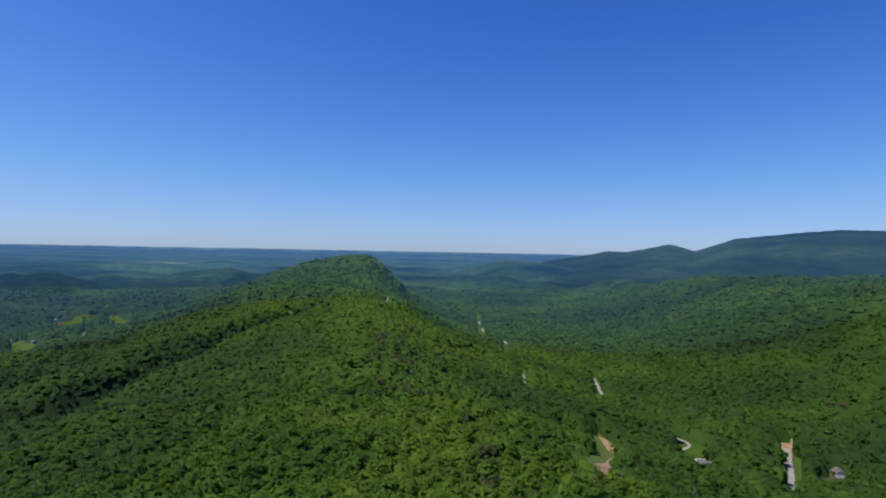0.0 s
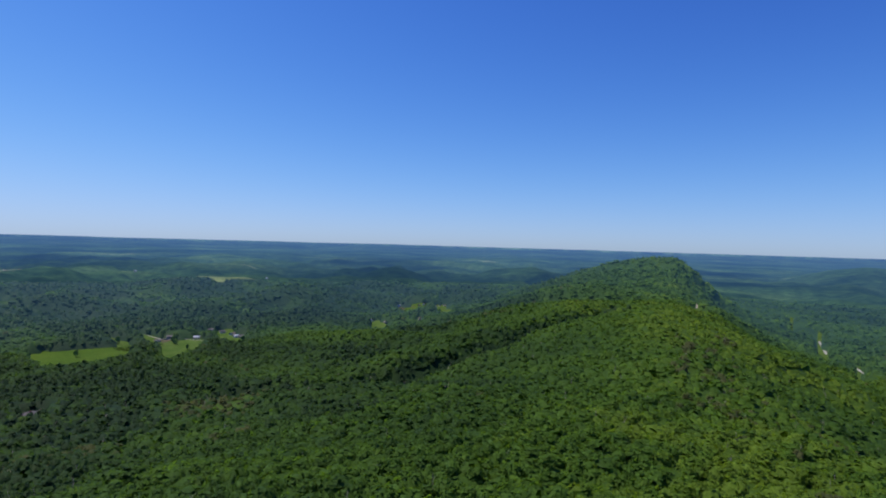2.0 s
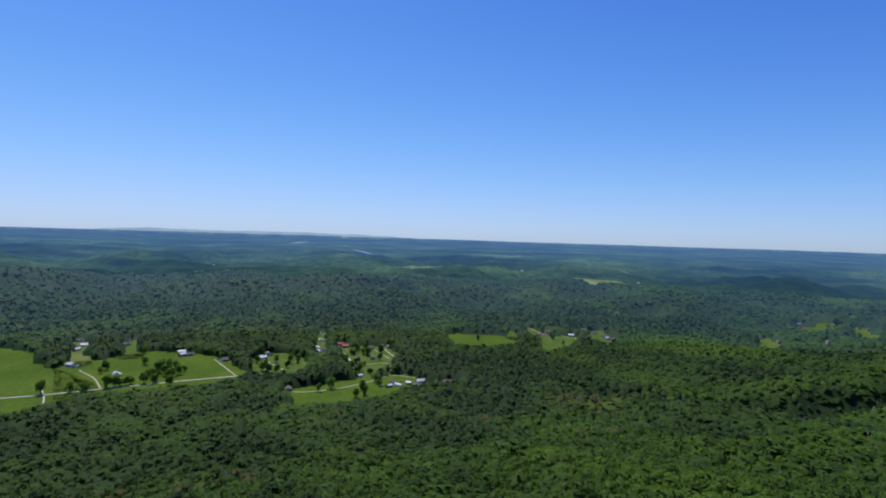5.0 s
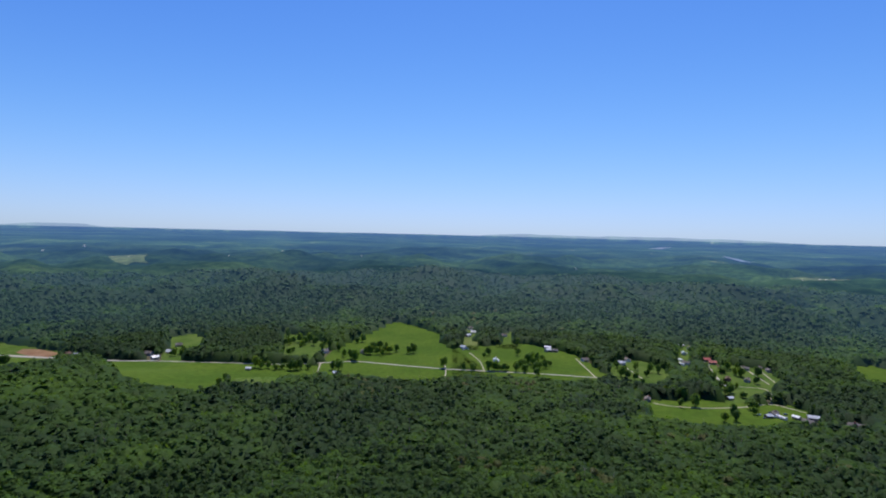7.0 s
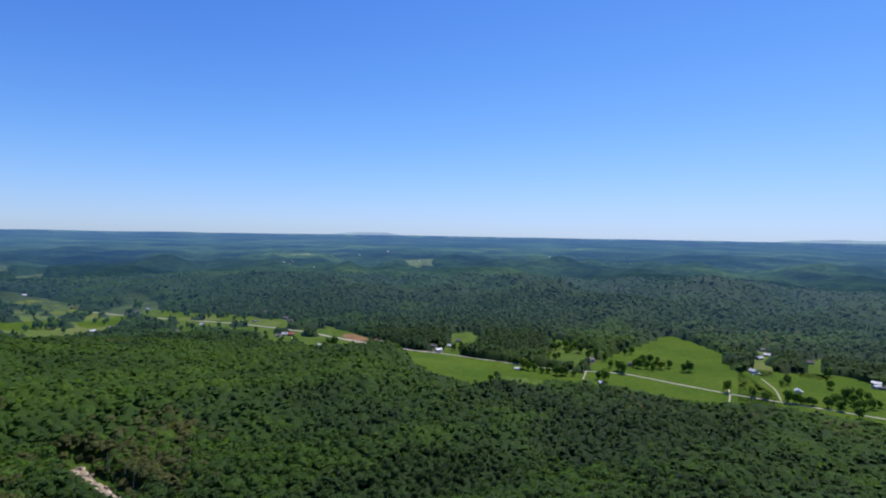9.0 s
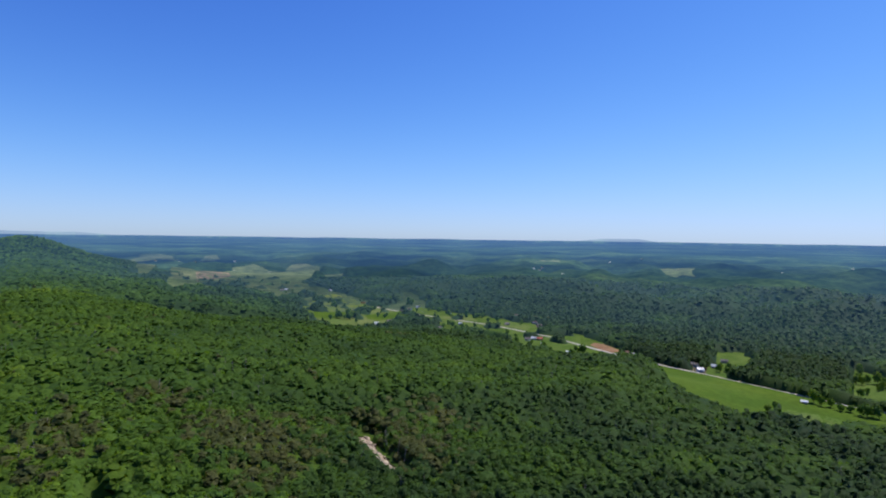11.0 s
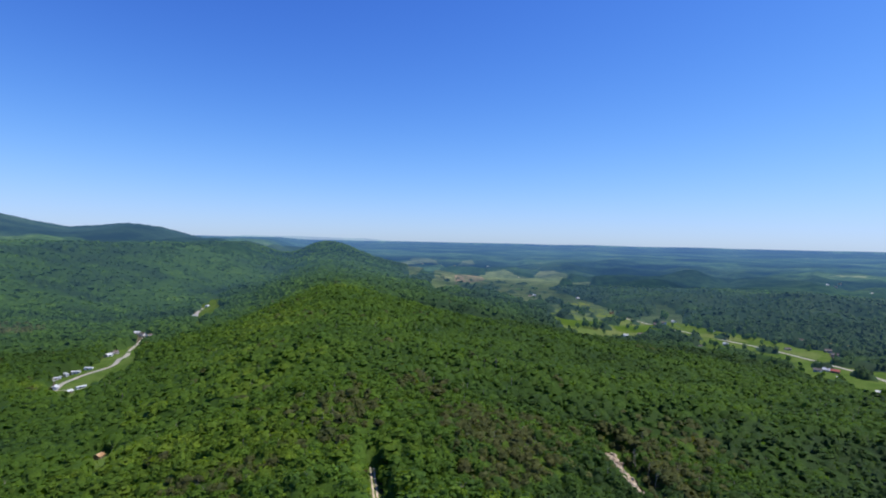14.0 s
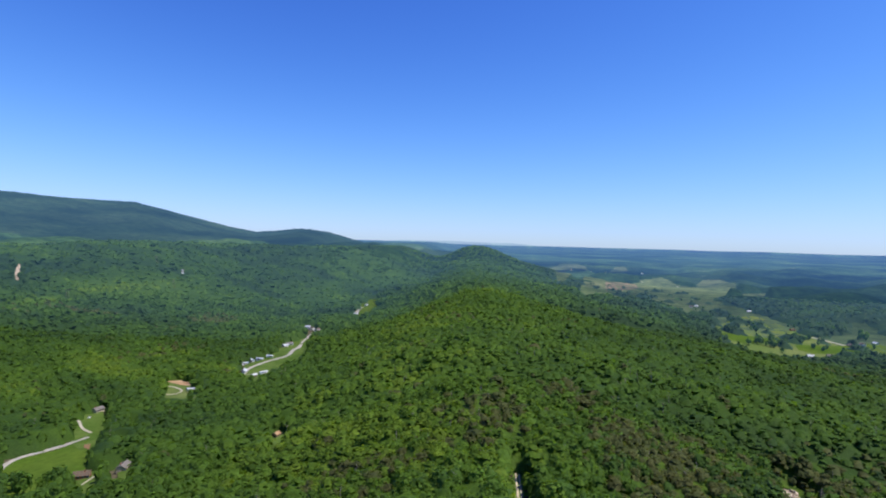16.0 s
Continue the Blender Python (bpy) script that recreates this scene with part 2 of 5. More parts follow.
def ridge_side(x, y):
    """Metres from the crest line, the farm plain being negative."""
    return (x - crest_x(y)) * np.where(y > 0, 0.99, 0.945)


RAVINE = [(-225, 880), (-288, 775), (-334, 630), (-374, 527), (-430, 458), (-515, 404)]


VALLEY = [(-615, -626), (-593, -706), (-572, -801), (-557, -935), (-522, -1038), (-472, -1147), (-352, -1270), (-276, -1417), (-196, -1697), (-36, -2100), (29, -2342)]        # the flat floor of the southern valley


def line_away(line, x, y):
    """Distance of places from a line of the plan."""
    best = np.full(np.shape(x), 1e9)
    for (x0, y0), (x1, y1) in zip(line[:-1], line[1:]):
        dx, dy = x1 - x0, y1 - y0
        t = np.clip(((x - x0) * dx + (y - y0) * dy) / (dx * dx + dy * dy), 0, 1)
        best = np.minimum(best, np.hypot(x - x0 - t * dx, y - y0 - t * dy))
    return best


def ground(x, y):
    x, y = np.asarray(x, float), np.asarray(y, float)
    r = np.hypot(x, y) + 1e-6
    p = ridge_side(x, y)
    crest = np.interp(y, [-3500, -3100, -2850, -2500, -2000, -1500, -1000, -600, -240, 0, 260, 430, 700, 880, 1020, 1160, 1320, 1500, 1750, 2050, 2500],
                      [15, 45, 90, 100, 98, 96, 93, 89, 84, 86, 88, 90, 94, 95, 90, 83, 82, 86, 88, 55, 20])
    crest = crest + 5 * vnoise(y, 0 * y, 130, 3)
    wl = 700 * (0.6 + 0.4 * crest / 85)
    left = np.interp(-p / wl, [0, 0.05, 0.12, 0.25, 0.5, 0.78, 1], [1, 0.975, 0.9, 0.72, 0.34, 0.09, 0])
    wr = 400 * (0.7 + 0.3 * crest / 85) * np.interp(y, [500, 1100], [1.0, 0.66])
    right = np.interp(p / wr, [0, 0.08, 0.2, 0.45, 0.75, 1], [1, 0.97, 0.84, 0.42, 0.12, 0])
    g = np.where(p < 0, left, right)
    gully = vnoise(0.3 * p, y, 170, 5) * 22 + vnoise(0.25 * p, y, 80, 6) * 15
    z = crest * g + 4 * g * (1 - g) * gully
    # a ravine that cuts slantwise down the western flank
    z = z - 25 * np.exp(-(line_away(RAVINE, x, y) / 33) ** 2) + 8 * np.exp(-((line_away(RAVINE, x + 44, y - 12)) / 30) ** 2)
    # the two knolls of the ridge
    knoll = lambda y0, up, long, west, east: up * np.exp(-((y - y0) / long) ** 2 - ((p + 18) / np.where(p < -18, west, east)) ** 2)
    z = z + knoll(1720, 76, 330, 370, 108) + knoll(-2680, 68, 280, 190, 240)
    z = z + 34 * np.exp(-((y - 1330) / 330) ** 2 - ((p + 200) / 180) ** 2)        # its broad western shoulder
    # the upland across the eastern valley
    width = np.interp(y, [-2100, -1500, -600, 800], [330, 700, 1100, 520])
    foot = np.interp(y, [-2100, -1300, 900, 1500], [110, 430, 430, 560])
    top = np.interp(y, [-2500, -1200, 400, 1300], [149, 152, 140, 138]) * (1 - smooth(1500, 2400, y))
    up = smooth(0, 1, (p - foot) / width)
    rough = (vnoise(x, y, 420, 8) * 18 + vnoise(x, y, 170, 9) * 10) * np.interp(y, [-1800, -900], [0.35, 1.0])
    z = z + up * top + rough * smooth(foot, foot + 470, p)
    # rolling country beyond the fields
    far = smooth(1120, 1650, r) * smooth(-300, -700, p) * (0.06 + 0.94 * smooth(130, 430, line_away(VALLEY, x, y)))
    z = z + far * (vnoise(x, y, 310, 11) * 38 + vnoise(x, y, 125, 12) * 26 + 8) * (1 - 0.6 * smooth(1900, 2300, r))
    z = z + 26 * np.exp(-((x + 400) ** 2 + (y + 560) ** 2) / 150.0 ** 2)
    k = r / reach(r)
    return H - (H - z) * k

# ---- helpers for things ----


def mesh_of(name, verts, faces, mat, smooth_faces=False):
    me = bpy.data.meshes.new(name)
    me.from_pydata([tuple(v) for v in verts], [], [tuple(f) for f in faces])
    me.materials.append(mat)
    if smooth_faces:
        me.polygons.foreach_set("use_smooth", [True] * len(me.polygons))
    return me


def big_mesh(name, verts, tris, mat, tint=None, soft=False, normals=None):
    """A large triangle mesh from arrays."""
    me = bpy.data.meshes.new(name)
    me.vertices.add(len(verts))
    me.vertices.foreach_set("co", np.ascontiguousarray(verts, np.float32).ravel())
    me.loops.add(3 * len(tris))
    me.loops.foreach_set("vertex_index", np.ascontiguousarray(tris, np.int32).ravel())
    me.polygons.add(len(tris))
    me.polygons.foreach_set("loop_start", np.arange(0, 3 * len(tris), 3, dtype=np.int32))
    if tint is not None:
        at = me.attributes.new("tint", "FLOAT", "POINT")
        at.data.foreach_set("value", np.ascontiguousarray(tint, np.float32))
    if soft:
        me.polygons.foreach_set("use_smooth", np.ones(len(tris), bool))
    if normals is not None:              # leaves shade with their crown's roundness, tilted upward to lighten shaded sides
        no = me.attributes.new("custom_normal", "FLOAT_VECTOR", "POINT")
        no.data.foreach_set("vector", np.ascontiguousarray(normals, np.float32).ravel())
    me.update(calc_edges=True)
    me.materials.append(mat)
    return me


def part(name, me, parent, label="", at=None):
    ob = new(name, me)
    ob.parent = parent
    if at is not None:
        ob.matrix_basis = at
    if label:
        ob["label"] = label
    return ob


def inside(poly, x, y):
    """Which of the places lie inside a polygon of the plan."""
    hit = np.zeros(np.shape(x), bool)
    n = len(poly)
    for k in range(n):
        (x0, y0), (x1, y1) = poly[k], poly[(k + 1) % n]
        cut = (y0 > y) != (y1 > y)
        hit ^= cut & (x < (x1 - x0) * (y - y0) / ((y1 - y0) or 1e-9) + x0)
    return hit


# ---- plan: fields, bare ground and roads ----
FIELDS, SPRINKLE, ROADS, HOUSES, GROVES = [], [], [], [], []


def field(name, label, mat, trees, *outline):
    """Open land with its outline, and how many small trees stand about on it."""
    FIELDS.append((name, label, mat, outline))
    if trees:
        SPRINKLE.append((outline, trees))


def road(name, label, mat, width, *line):
    ROADS.append((name, label, mat, width, line))


def hamlet(*houses):
    """Houses: x, y, turn and kind."""
    HOUSES.extend(houses)


def grove(*places):
    GROVES.append(places)


field("pasture", "pale green pasture beside a country road", PASTURE, 0, (-624, -952), (-623, -899), (-618, -807), (-588, -754), (-488, -685), (-438, -668))
field("hay_field", "bright green hay field along the road", PASTURE, 0, (-579, -697), (-658, -506), (-558, -440), (-488, -407), (-462, -407), (-448, -426), (-441, -472), (-454, -517))
field("field", "pale mown strip at the edge of the woods", DRY, 0, (-490, -397), (-572, -455), (-605, -433), (-623, -397), (-532, -376))
field("lawn", "small lawn in a clearing", LAWN, 0, (-656, -642), (-764, -744), (-816, -732), (-783, -675), (-676, -599))
field("lawn", "small lawn in a clearing", LAWN, 4, (-588, -586), (-682, -676), (-726, -674), (-612, -562))
field("lawn", "green farm lawn with scattered trees", LAWN, 7, (-880, -588), (-878, -530), (-823, -446), (-711, -415), (-692, -460))
field("pasture", "green pasture along the farm road", PASTURE, 6, (-879, -249), (-916, -234), (-929, -201), (-979, -133), (-955, -99), (-920, -43), (-796, 11), (-720, -4), (-706, -76), (-693, -144), (-696, -197))
field("bare_ground", "bare farmyard beside barns", DRY, 0, (-870, -231), (-1091, -278), (-1088, -258), (-883, -203))
field("lawn", "small lawn in a clearing", LAWN, 0, (-915, -180), (-1059, -200), (-1081, -181), (-917, -142))
field("field", "green paddock with small trees", LAWN, 5, (-880, 9), (-923, 35), (-916, 64), (-886, 87), (-822, 99), (-740, 71), (-737, 43), (-743, 10))
field("lawn", "lawns of a small group of houses", LAWN, 9, (-949, 191), (-928, 247), (-858, 249), (-747, 191), (-712, 142), (-897, 174))
field("pasture", "long green meadow with a lane", PASTURE, 7, (-699, 52), (-726, 120), (-727, 176), (-743, 215), (-711, 232), (-611, 182), (-589, 149), (-568, 74), (-576, 47))
field("field", "pale far clearing", FAR_FIELD, 0, (-2167, 1428), (-2004, 1484), (-1788, 1489), (-1783, 1287))
field("field", "pale far clearing", FAR_FIELD, 0, (-2020, -2404), (-2136, -2310), (-2158, -2215), (-1803, -2001))
field("pasture", "flat green meadow beside the valley road", PASTURE, 0, (522, -275), (514, -306), (512, -338), (470, -315), (395, -263), (396, -253), (392, -235), (386, -219), (393, -206), (494, -255))
field("field", "narrow grassy glade", LAWN, 0, (434, -310), (521, -391), (509, -388), (421, -307))
field("bare_ground", "graded building site of bare clay", DRY, 0, (630, -518), (612, -539), (547, -499), (496, -437), (526, -432))
field("bare_ground", "bare pale ground on the ridge flank", ROCK, 0, (-149, 1299), (-146, 1356), (-121, 1226), (-98, 1017), (-93, 902), (-119, 1102))
# valley clearings shaped to the camera's sight lines, so roads and houses show
field("field", "rough grass clearing beside the valley road", LAWN, 0, (577, -896), (810, -1310), (903, -1544), (673, -1168), (619, -1020), (556, -880))
field("field", "rough grass clearing beside the valley road", LAWN, 0, (529, -330), (586, -375), (597, -409), (519, -363), (458, -311), (484, -312))
field("field", "rough grass clearing beside the valley road", LAWN, 0, (339, -242), (404, -292), (385, -290), (321, -241))
field("field", "rough grass clearing beside the valley road", LAWN, 0, (350, -221), (426, -273), (412, -280), (339, -234), (326, -214))
field("field", "rough grass clearing beside the valley road", LAWN, 0, (239, 861), (257, 873), (229, 728), (197, 646), (194, 679))
field("field", "rough grass clearing beside the valley road", LAWN, 0, (125, 882), (138, 890), (107, 642), (93, 624))
field("field", "rough grass clearing beside the valley road", LAWN, 0, (96, 1668), (120, 1686), (103, 1189), (77, 1128))
field("field", "rough grass clearing beside the valley road", LAWN, 0, (55, 1945), (75, 1969), (71, 1544), (50, 1527))
field("field", "rough grass clearing beside the valley road", LAWN, 0, (135, 1216), (151, 1194), (132, 997), (112, 979))
field("field", "pale meadow in the valley", FAR_FIELD, 0, (-2048, -2412), (-2154, -2273), (-1921, -1988), (-1921, -2194))
field("field", "pale meadow in the valley", FAR_FIELD, 0, (-2821, 777), (-2820, 1102), (-2538, 1037), (-2466, 736))
field("lawn", "lawns along a village street", LAWN, 4, (-1073, 129), (-1102, 157), (-849, 127), (-817, 105))
field("lawn", "lawns along a village street", LAWN, 4, (-979, 155), (-970, 174), (-807, 165), (-726, 146), (-768, 139))
field("field", "small clearing round a cabin", DRY, 0, (263, -304), (337, -393), (324, -394), (244, -299))
field("water", "pale lake far off on the plain", WATER, 0, (-4464, 301), (-4570, 404), (-4568, 491), (-4457, 394))
field("water", "pale lake far off on the plain", WATER, 0, (-4004, 744), (-3980, 791), (-3677, 878), (-3613, 823))
field("bare_ground", "bare roadside lot of reddish gravel", CLAY, 0, (359, 573), (401, 593), (364, 548), (329, 500), (320, 496))
field("lawn", "roadside lawn", LAWN, 0, (357, 538), (359, 530), (334, 484), (266, 383), (282, 423))
field("field", "rough grass clearing beside the valley road", LAWN, 3, (487, -508), (602, -637), (603, -692), (661, -820), (661, -871), (519, -690), (505, -615), (445, -492))
field("pasture", "rough grass strip below the country road", PASTURE, 0, (-649, -507), (-671, -456), (-696, -401), (-622, -359), (-591, -377), (-562, -397), (-545, -432))

field("pasture", "wide bright green hill pasture with shade trees", PASTURE, 0, (-1073, -450), (-1086, -425), (-1051, -367), (-993, -302), (-911, -271), (-862, -233), (-786, -178), (-695, -147), (-651, -191), (-629, -268), (-625, -360), (-697, -405), (-809, -434), (-960, -439))
field("field", "pale meadow far down the valley, haze painted in", FAR_FIELD, 0, (708, -3307), (692, -3629), (611, -3694), (512, -3561), (443, -3224), (554, -3355), (624, -3187))
field("field", "pale meadow far down the valley, haze painted in", FAR_FIELD, 0, (360, -3252), (332, -3565), (273, -3610), (241, -3476), (312, -3241))
field("field", "pale meadow far down the valley, haze painted in", FAR_FIELD, 0, (496, -2471), (559, -3013), (455, -2792), (411, -2343), (377, -1924))
field("field", "pale meadow far down the valley, haze painted in", FAR_FIELD, 0, (218, -2738), (145, -2826), (130, -2633), (184, -2555))
field("field", "wide pale valley meadow", FAR_FIELD, 0, (150, -2904), (45, -3024), (-32, -2802), (-90, -2753), (-154, -3054), (-233, -3109), (-286, -2910), (-265, -2626), (-183, -2269), (-126, -2138), (-80, -1838), (-28, -1647), (24, -1682), (98, -2229), (141, -2573))
field("field", "wide pale valley meadow", FAR_FIELD, 0, (-262, -2573), (-381, -2671), (-358, -2448), (-247, -2298))
field("field", "pale strip of meadow beside ploughed soil", FAR_FIELD, 0, (397, -2746), (272, -2507), (128, -2601), (97, -2199), (133, -1608), (187, -1250), (254, -1588))
field("field", "hedged meadows in the valley", DRY, 16, (-87, -1401), (-137, -1582), (-179, -1751), (-222, -1790), (-257, -1705), (-288, -1619), (-319, -1539), (-347, -1269), (-281, -1153), (-233, -1102), (-211, -1112), (-157, -1090), (-120, -1001), (-100, -1022), (-78, -1140))
field("field", "green strips on both sides of the highway", LAWN, 34, (-399, -1458), (-433, -1424), (-471, -1329), (-510, -1276), (-555, -1217), (-607, -1120), (-522, -924), (-464, -807), (-426, -792), (-424, -832), (-405, -909), (-359, -922), (-369, -1146), (-351, -1258))
field("pasture", "green hill pasture", FAR_FIELD, 3, (-292, -1387), (-381, -1638), (-432, -1714), (-455, -1746), (-475, -1707), (-492, -1663), (-455, -1468), (-407, -1334), (-364, -1316), (-331, -1357))
field("field", "pale green field with red soil beside the road", LAWN, 1, (-545, -987), (-578, -971), (-626, -991), (-628, -944), (-624, -874), (-552, -727), (-541, -685), (-508, -683), (-470, -658), (-452, -679), (-431, -683), (-425, -719), (-487, -862), (-505, -920))
field("field", "pale green meadows between tree rows along the highway", FAR_FIELD, 14, (-30, -1598), (-88, -1529), (-166, -1366), (-235, -1277), (-336, -1564), (-273, -1739), (-221, -1980), (-143, -2173), (-62, -2133))
field("pasture", "narrow green meadow below woods", PASTURE, 2, (-1013, 380), (-1036, 416), (-1017, 439), (-994, 489), (-965, 532), (-849, 462), (-843, 405), (-854, 369), (-885, 351))
field("lawn", "grassy strip running up between woods", LAWN, 1, (-1086, 543), (-1043, 550), (-929, 528), (-924, 501), (-955, 491))
field("lawn", "grassy strip running up between woods", LAWN, 1, (-1099, 602), (-1028, 607), (-931, 565), (-929, 532))
field("lawn", "lawns along a lane with houses", LAWN, 3, (-947, 561), (-967, 608), (-943, 643), (-912, 648), (-813, 544), (-784, 484), (-807, 484))
field("lawn", "lawns along a lane with houses", LAWN, 2, (-985, 693), (-997, 759), (-873, 671), (-864, 629))
field("lawn", "lawns along a lane with houses", LAWN, 2, (-925, 691), (-907, 729), (-801, 637), (-816, 618))
field("lawn", "small lawns of a valley village", LAWN, 3, (-967, 1314), (-1007, 1439), (-950, 1464), (-886, 1379), (-900, 1306), (-943, 1299))
field("lawn", "small lawns of a valley village", LAWN, 3, (-928, 1457), (-902, 1529), (-705, 1211), (-731, 1178))
field("lawn", "small lawns of a valley village", LAWN, 2, (-756, 920), (-853, 1074), (-778, 1020), (-686, 918), (-710, 893))
field("lawn", "small lawns of a valley village", LAWN, 1, (-763, 1122), (-766, 1162), (-651, 1000), (-635, 948))
field("field", "brushy clearing on the ridge flank", DRY, 0, (149, 536), (164, 548), (173, 516), (142, 416), (102, 306), (83, 260), (77, 259), (79, 283), (74, 287), (107, 447), (117, 552), (126, 564), (132, 534), (124, 476), (120, 424))
field("field", "small green field with a ring lane", PASTURE, 0, (245, 572), (267, 557), (275, 542), (246, 481), (215, 430), (199, 419), (213, 470), (238, 546))
field("bare_ground", "bare tan cut running up through the woods", ROCK, 0, (1250, -660), (1263, -678), (1643, -905), (1670, -913), (1549, -833))
road("road", "worn pale asphalt country road", ASPHALT, 3.9, (-566, -862), (-584, -763), (-587, -700), (-633, -568), (-660, -496), (-682, -434), (-705, -406), (-736, -362), (-739, -283), (-744, -219), (-755, -166), (-773, -71), (-780, -10), (-786, 11))
road("driveway", "pale gravel driveway", GRAVEL, 1.7, (-862, -214), (-810, -183), (-760, -166))
road("driveway", "pale gravel driveway", GRAVEL, 1.7, (-890, -43), (-783, -10))
road("driveway", "pale gravel driveway", GRAVEL, 1.7, (-788, -237), (-744, -219), (-703, -208))
road("driveway", "pale gravel driveway", GRAVEL, 1.7, (-706, -404), (-656, -380))
road("driveway", "pale gravel driveway", GRAVEL, 2.2, (-681, 58), (-672, 70), (-679, 111), (-709, 166), (-740, 199), (-708, 226))
road("driveway", "pale gravel driveway", GRAVEL, 1.7, (-740, 199), (-798, 214), (-814, 209), (-802, 160))
road("driveway", "pale gravel driveway", GRAVEL, 1.7, (-911, 212), (-835, 221))
road("driveway", "pale gravel driveway", GRAVEL, 1.7, (-912, 230), (-850, 232))
road("road", "worn pale asphalt country road", ASPHALT, 4, (-966, 157), (-846, 157), (-802, 160))
road("driveway", "pale gravel driveway", GRAVEL, 1.7, (-890, 23), (-796, 55))
road("driveway", "pale gravel driveway", GRAVEL, 1.7, (-537, -769), (-579, -761))
road("road", "worn pale asphalt country road", ASPHALT, 5, (510, -263), (526, -279), (518, -305), (516, -341))
road("driveway", "pale gravel driveway", GRAVEL, 2.5, (527, -351), (550, -353), (573, -372), (576, -368))
road("driveway", "pale gravel driveway", GRAVEL, 2.5, (606, -501), (605, -509), (572, -497), (557, -488), (557, -474), (575, -475))
road("driveway", "pale gravel driveway", GRAVEL, 1.7, (396, -257), (405, -276))
road("road", "worn pale asphalt country road", ASPHALT, 7, (555, -585), (578, -621), (585, -666), (560, -692), (634, -815))
road("driveway", "pale gravel driveway", GRAVEL, 1.7, (555, -585), (537, -593))
road("road", "worn pale asphalt country road", ASPHALT, 9, (703, -1104), (796, -1296), (778, -1339))
road("road", "worn pale asphalt country road", ASPHALT, 5, (279, 424), (315, 476), (361, 554))
road("road", "worn pale asphalt country road", ASPHALT, 5, (243, 852), (238, 812), (220, 725))
road("road", "worn pale asphalt country road", ASPHALT, 5, (112, 747), (108, 682))
road("road", "worn pale asphalt country road", ASPHALT, 5, (104, 1587), (104, 1439), (104, 1309))
road("road", "worn pale asphalt country road", ASPHALT, 5, (66, 1897), (69, 1752))
road("road", "worn pale asphalt country road", ASPHALT, 5, (137, 1190), (144, 1134))
road("driveway", "pale gravel driveway", GRAVEL, 1.7, (245, 560), (261, 550), (258, 540), (239, 527))
road("driveway", "pale gravel driveway", GRAVEL, 1.7, (346, 485), (318, 447))
road("road", "worn pale asphalt country road", ASPHALT, 5, (640, -823), (658, -867), (685, -924))
road("road", "worn pale asphalt country road", ASPHALT, 7, (-615, -626), (-597, -658), (-592, -705), (-586, -745), (-572, -800), (-564, -862), (-557, -935), (-539, -982), (-522, -1038), (-500, -1094), (-473, -1149), (-422, -1227), (-370, -1334), (-339, -1390), (-290, -1491), (-249, -1591), (-208, -1801))
road("road", "pale far valley road", GRAVEL, 7, (-208, -1801), (-119, -2010), (-37, -2183), (29, -2368))
road("driveway", "pale gravel driveway", GRAVEL, 2.0, (-1089, 602), (-984, 594), (-971, 623), (-918, 639))
road("driveway", "pale gravel ring lane", GRAVEL, 2.2, (245, 565), (259, 559), (262, 549), (252, 535), (238, 529))

hamlet((-413, -1436, 20, "t"), (-381, -1404, 25, "w"), (-353, -1374, 30, "n"), (-459, -1303, 35, "w"), (-428, -1134, 40, "t"), (-491, -929, 45, "w"), (-507, -935, 50, "t"), (-515, -925, 55, "r"), (-496, -880, 60, "s"))
hamlet((-501, -800, 65, "s"), (-606, -1214, 70, "w"), (-601, -1105, 75, "w"), (-592, -1067, 80, "n"), (-531, -1108, 85, "n"), (-241, -1171, 90, "t"), (-276, -1195, 95, "n"), (-63, -1922, 100, "w"), (-79, -1945, 105, "t"))
hamlet((-224, -1888, 110, "t"), (-598, -771, 115, "b"), (-593, -750, 120, "n"), (-281, -1561, 125, "b"), (-309, -1593, 130, "n"), (-327, -1111, 135, "w"), (-362, -1087, 140, "n"), (-950, 641, 145, "g"), (-993, 612, 150, "n"))
hamlet((-973, 576, 155, "n"), (-995, 704, 160, "n"), (-962, 708, 165, "w"), (-906, 698, 170, "t"), (-896, 702, 175, "n"), (-929, 708, 0, "w"), (-664, 254, 5, "w"), (-660, 262, 10, "n"), (-1025, 1415, 15, "t"))
hamlet((-958, 1433, 20, "n"), (-950, 1445, 25, "w"), (-882, 1434, 30, "n"), (-889, 1476, 35, "w"), (-734, 1103, 40, "w"), (-714, 1071, 45, "n"), (-826, 1027, 50, "w"), (-766, 1005, 55, "n"), (241, 485, 60, "w"))
hamlet((241, 493, 65, "s"), (1331, -1149, 70, "w"))
hamlet((-878, -28, 34, "w"), (-2715, -142, 118, "t"), (-927, -80, 16, "n"), (-926, -91, 48, "g"), (-946, -94, 7, "g"), (-1027, -186, 15, "w"), (-820, -161, 104, "t"), (-1036, -250, 9, "t"), (-1075, -267, 59, "w"))
hamlet((-997, -251, 66, "g"), (-891, -232, 156, "t"), (-791, -376, 111, "n"), (-2827, -1362, 93, "t"), (-659, -354, 144, "s"), (-772, -434, 77, "w"), (-3025, -2024, 16, "t"), (-628, -472, 32, "s"), (-2387, -1873, 127, "t"))
hamlet((-2398, -1936, 45, "t"), (-716, -675, 42, "n"), (-671, -650, 32, "t"), (-628, -636, 71, "t"), (-648, -668, 15, "w"), (-2067, -2259, 109, "t"), (-2062, -2352, 117, "w"), (-2304, -2839, 67, "t"), (-599, -751, 26, "t"))
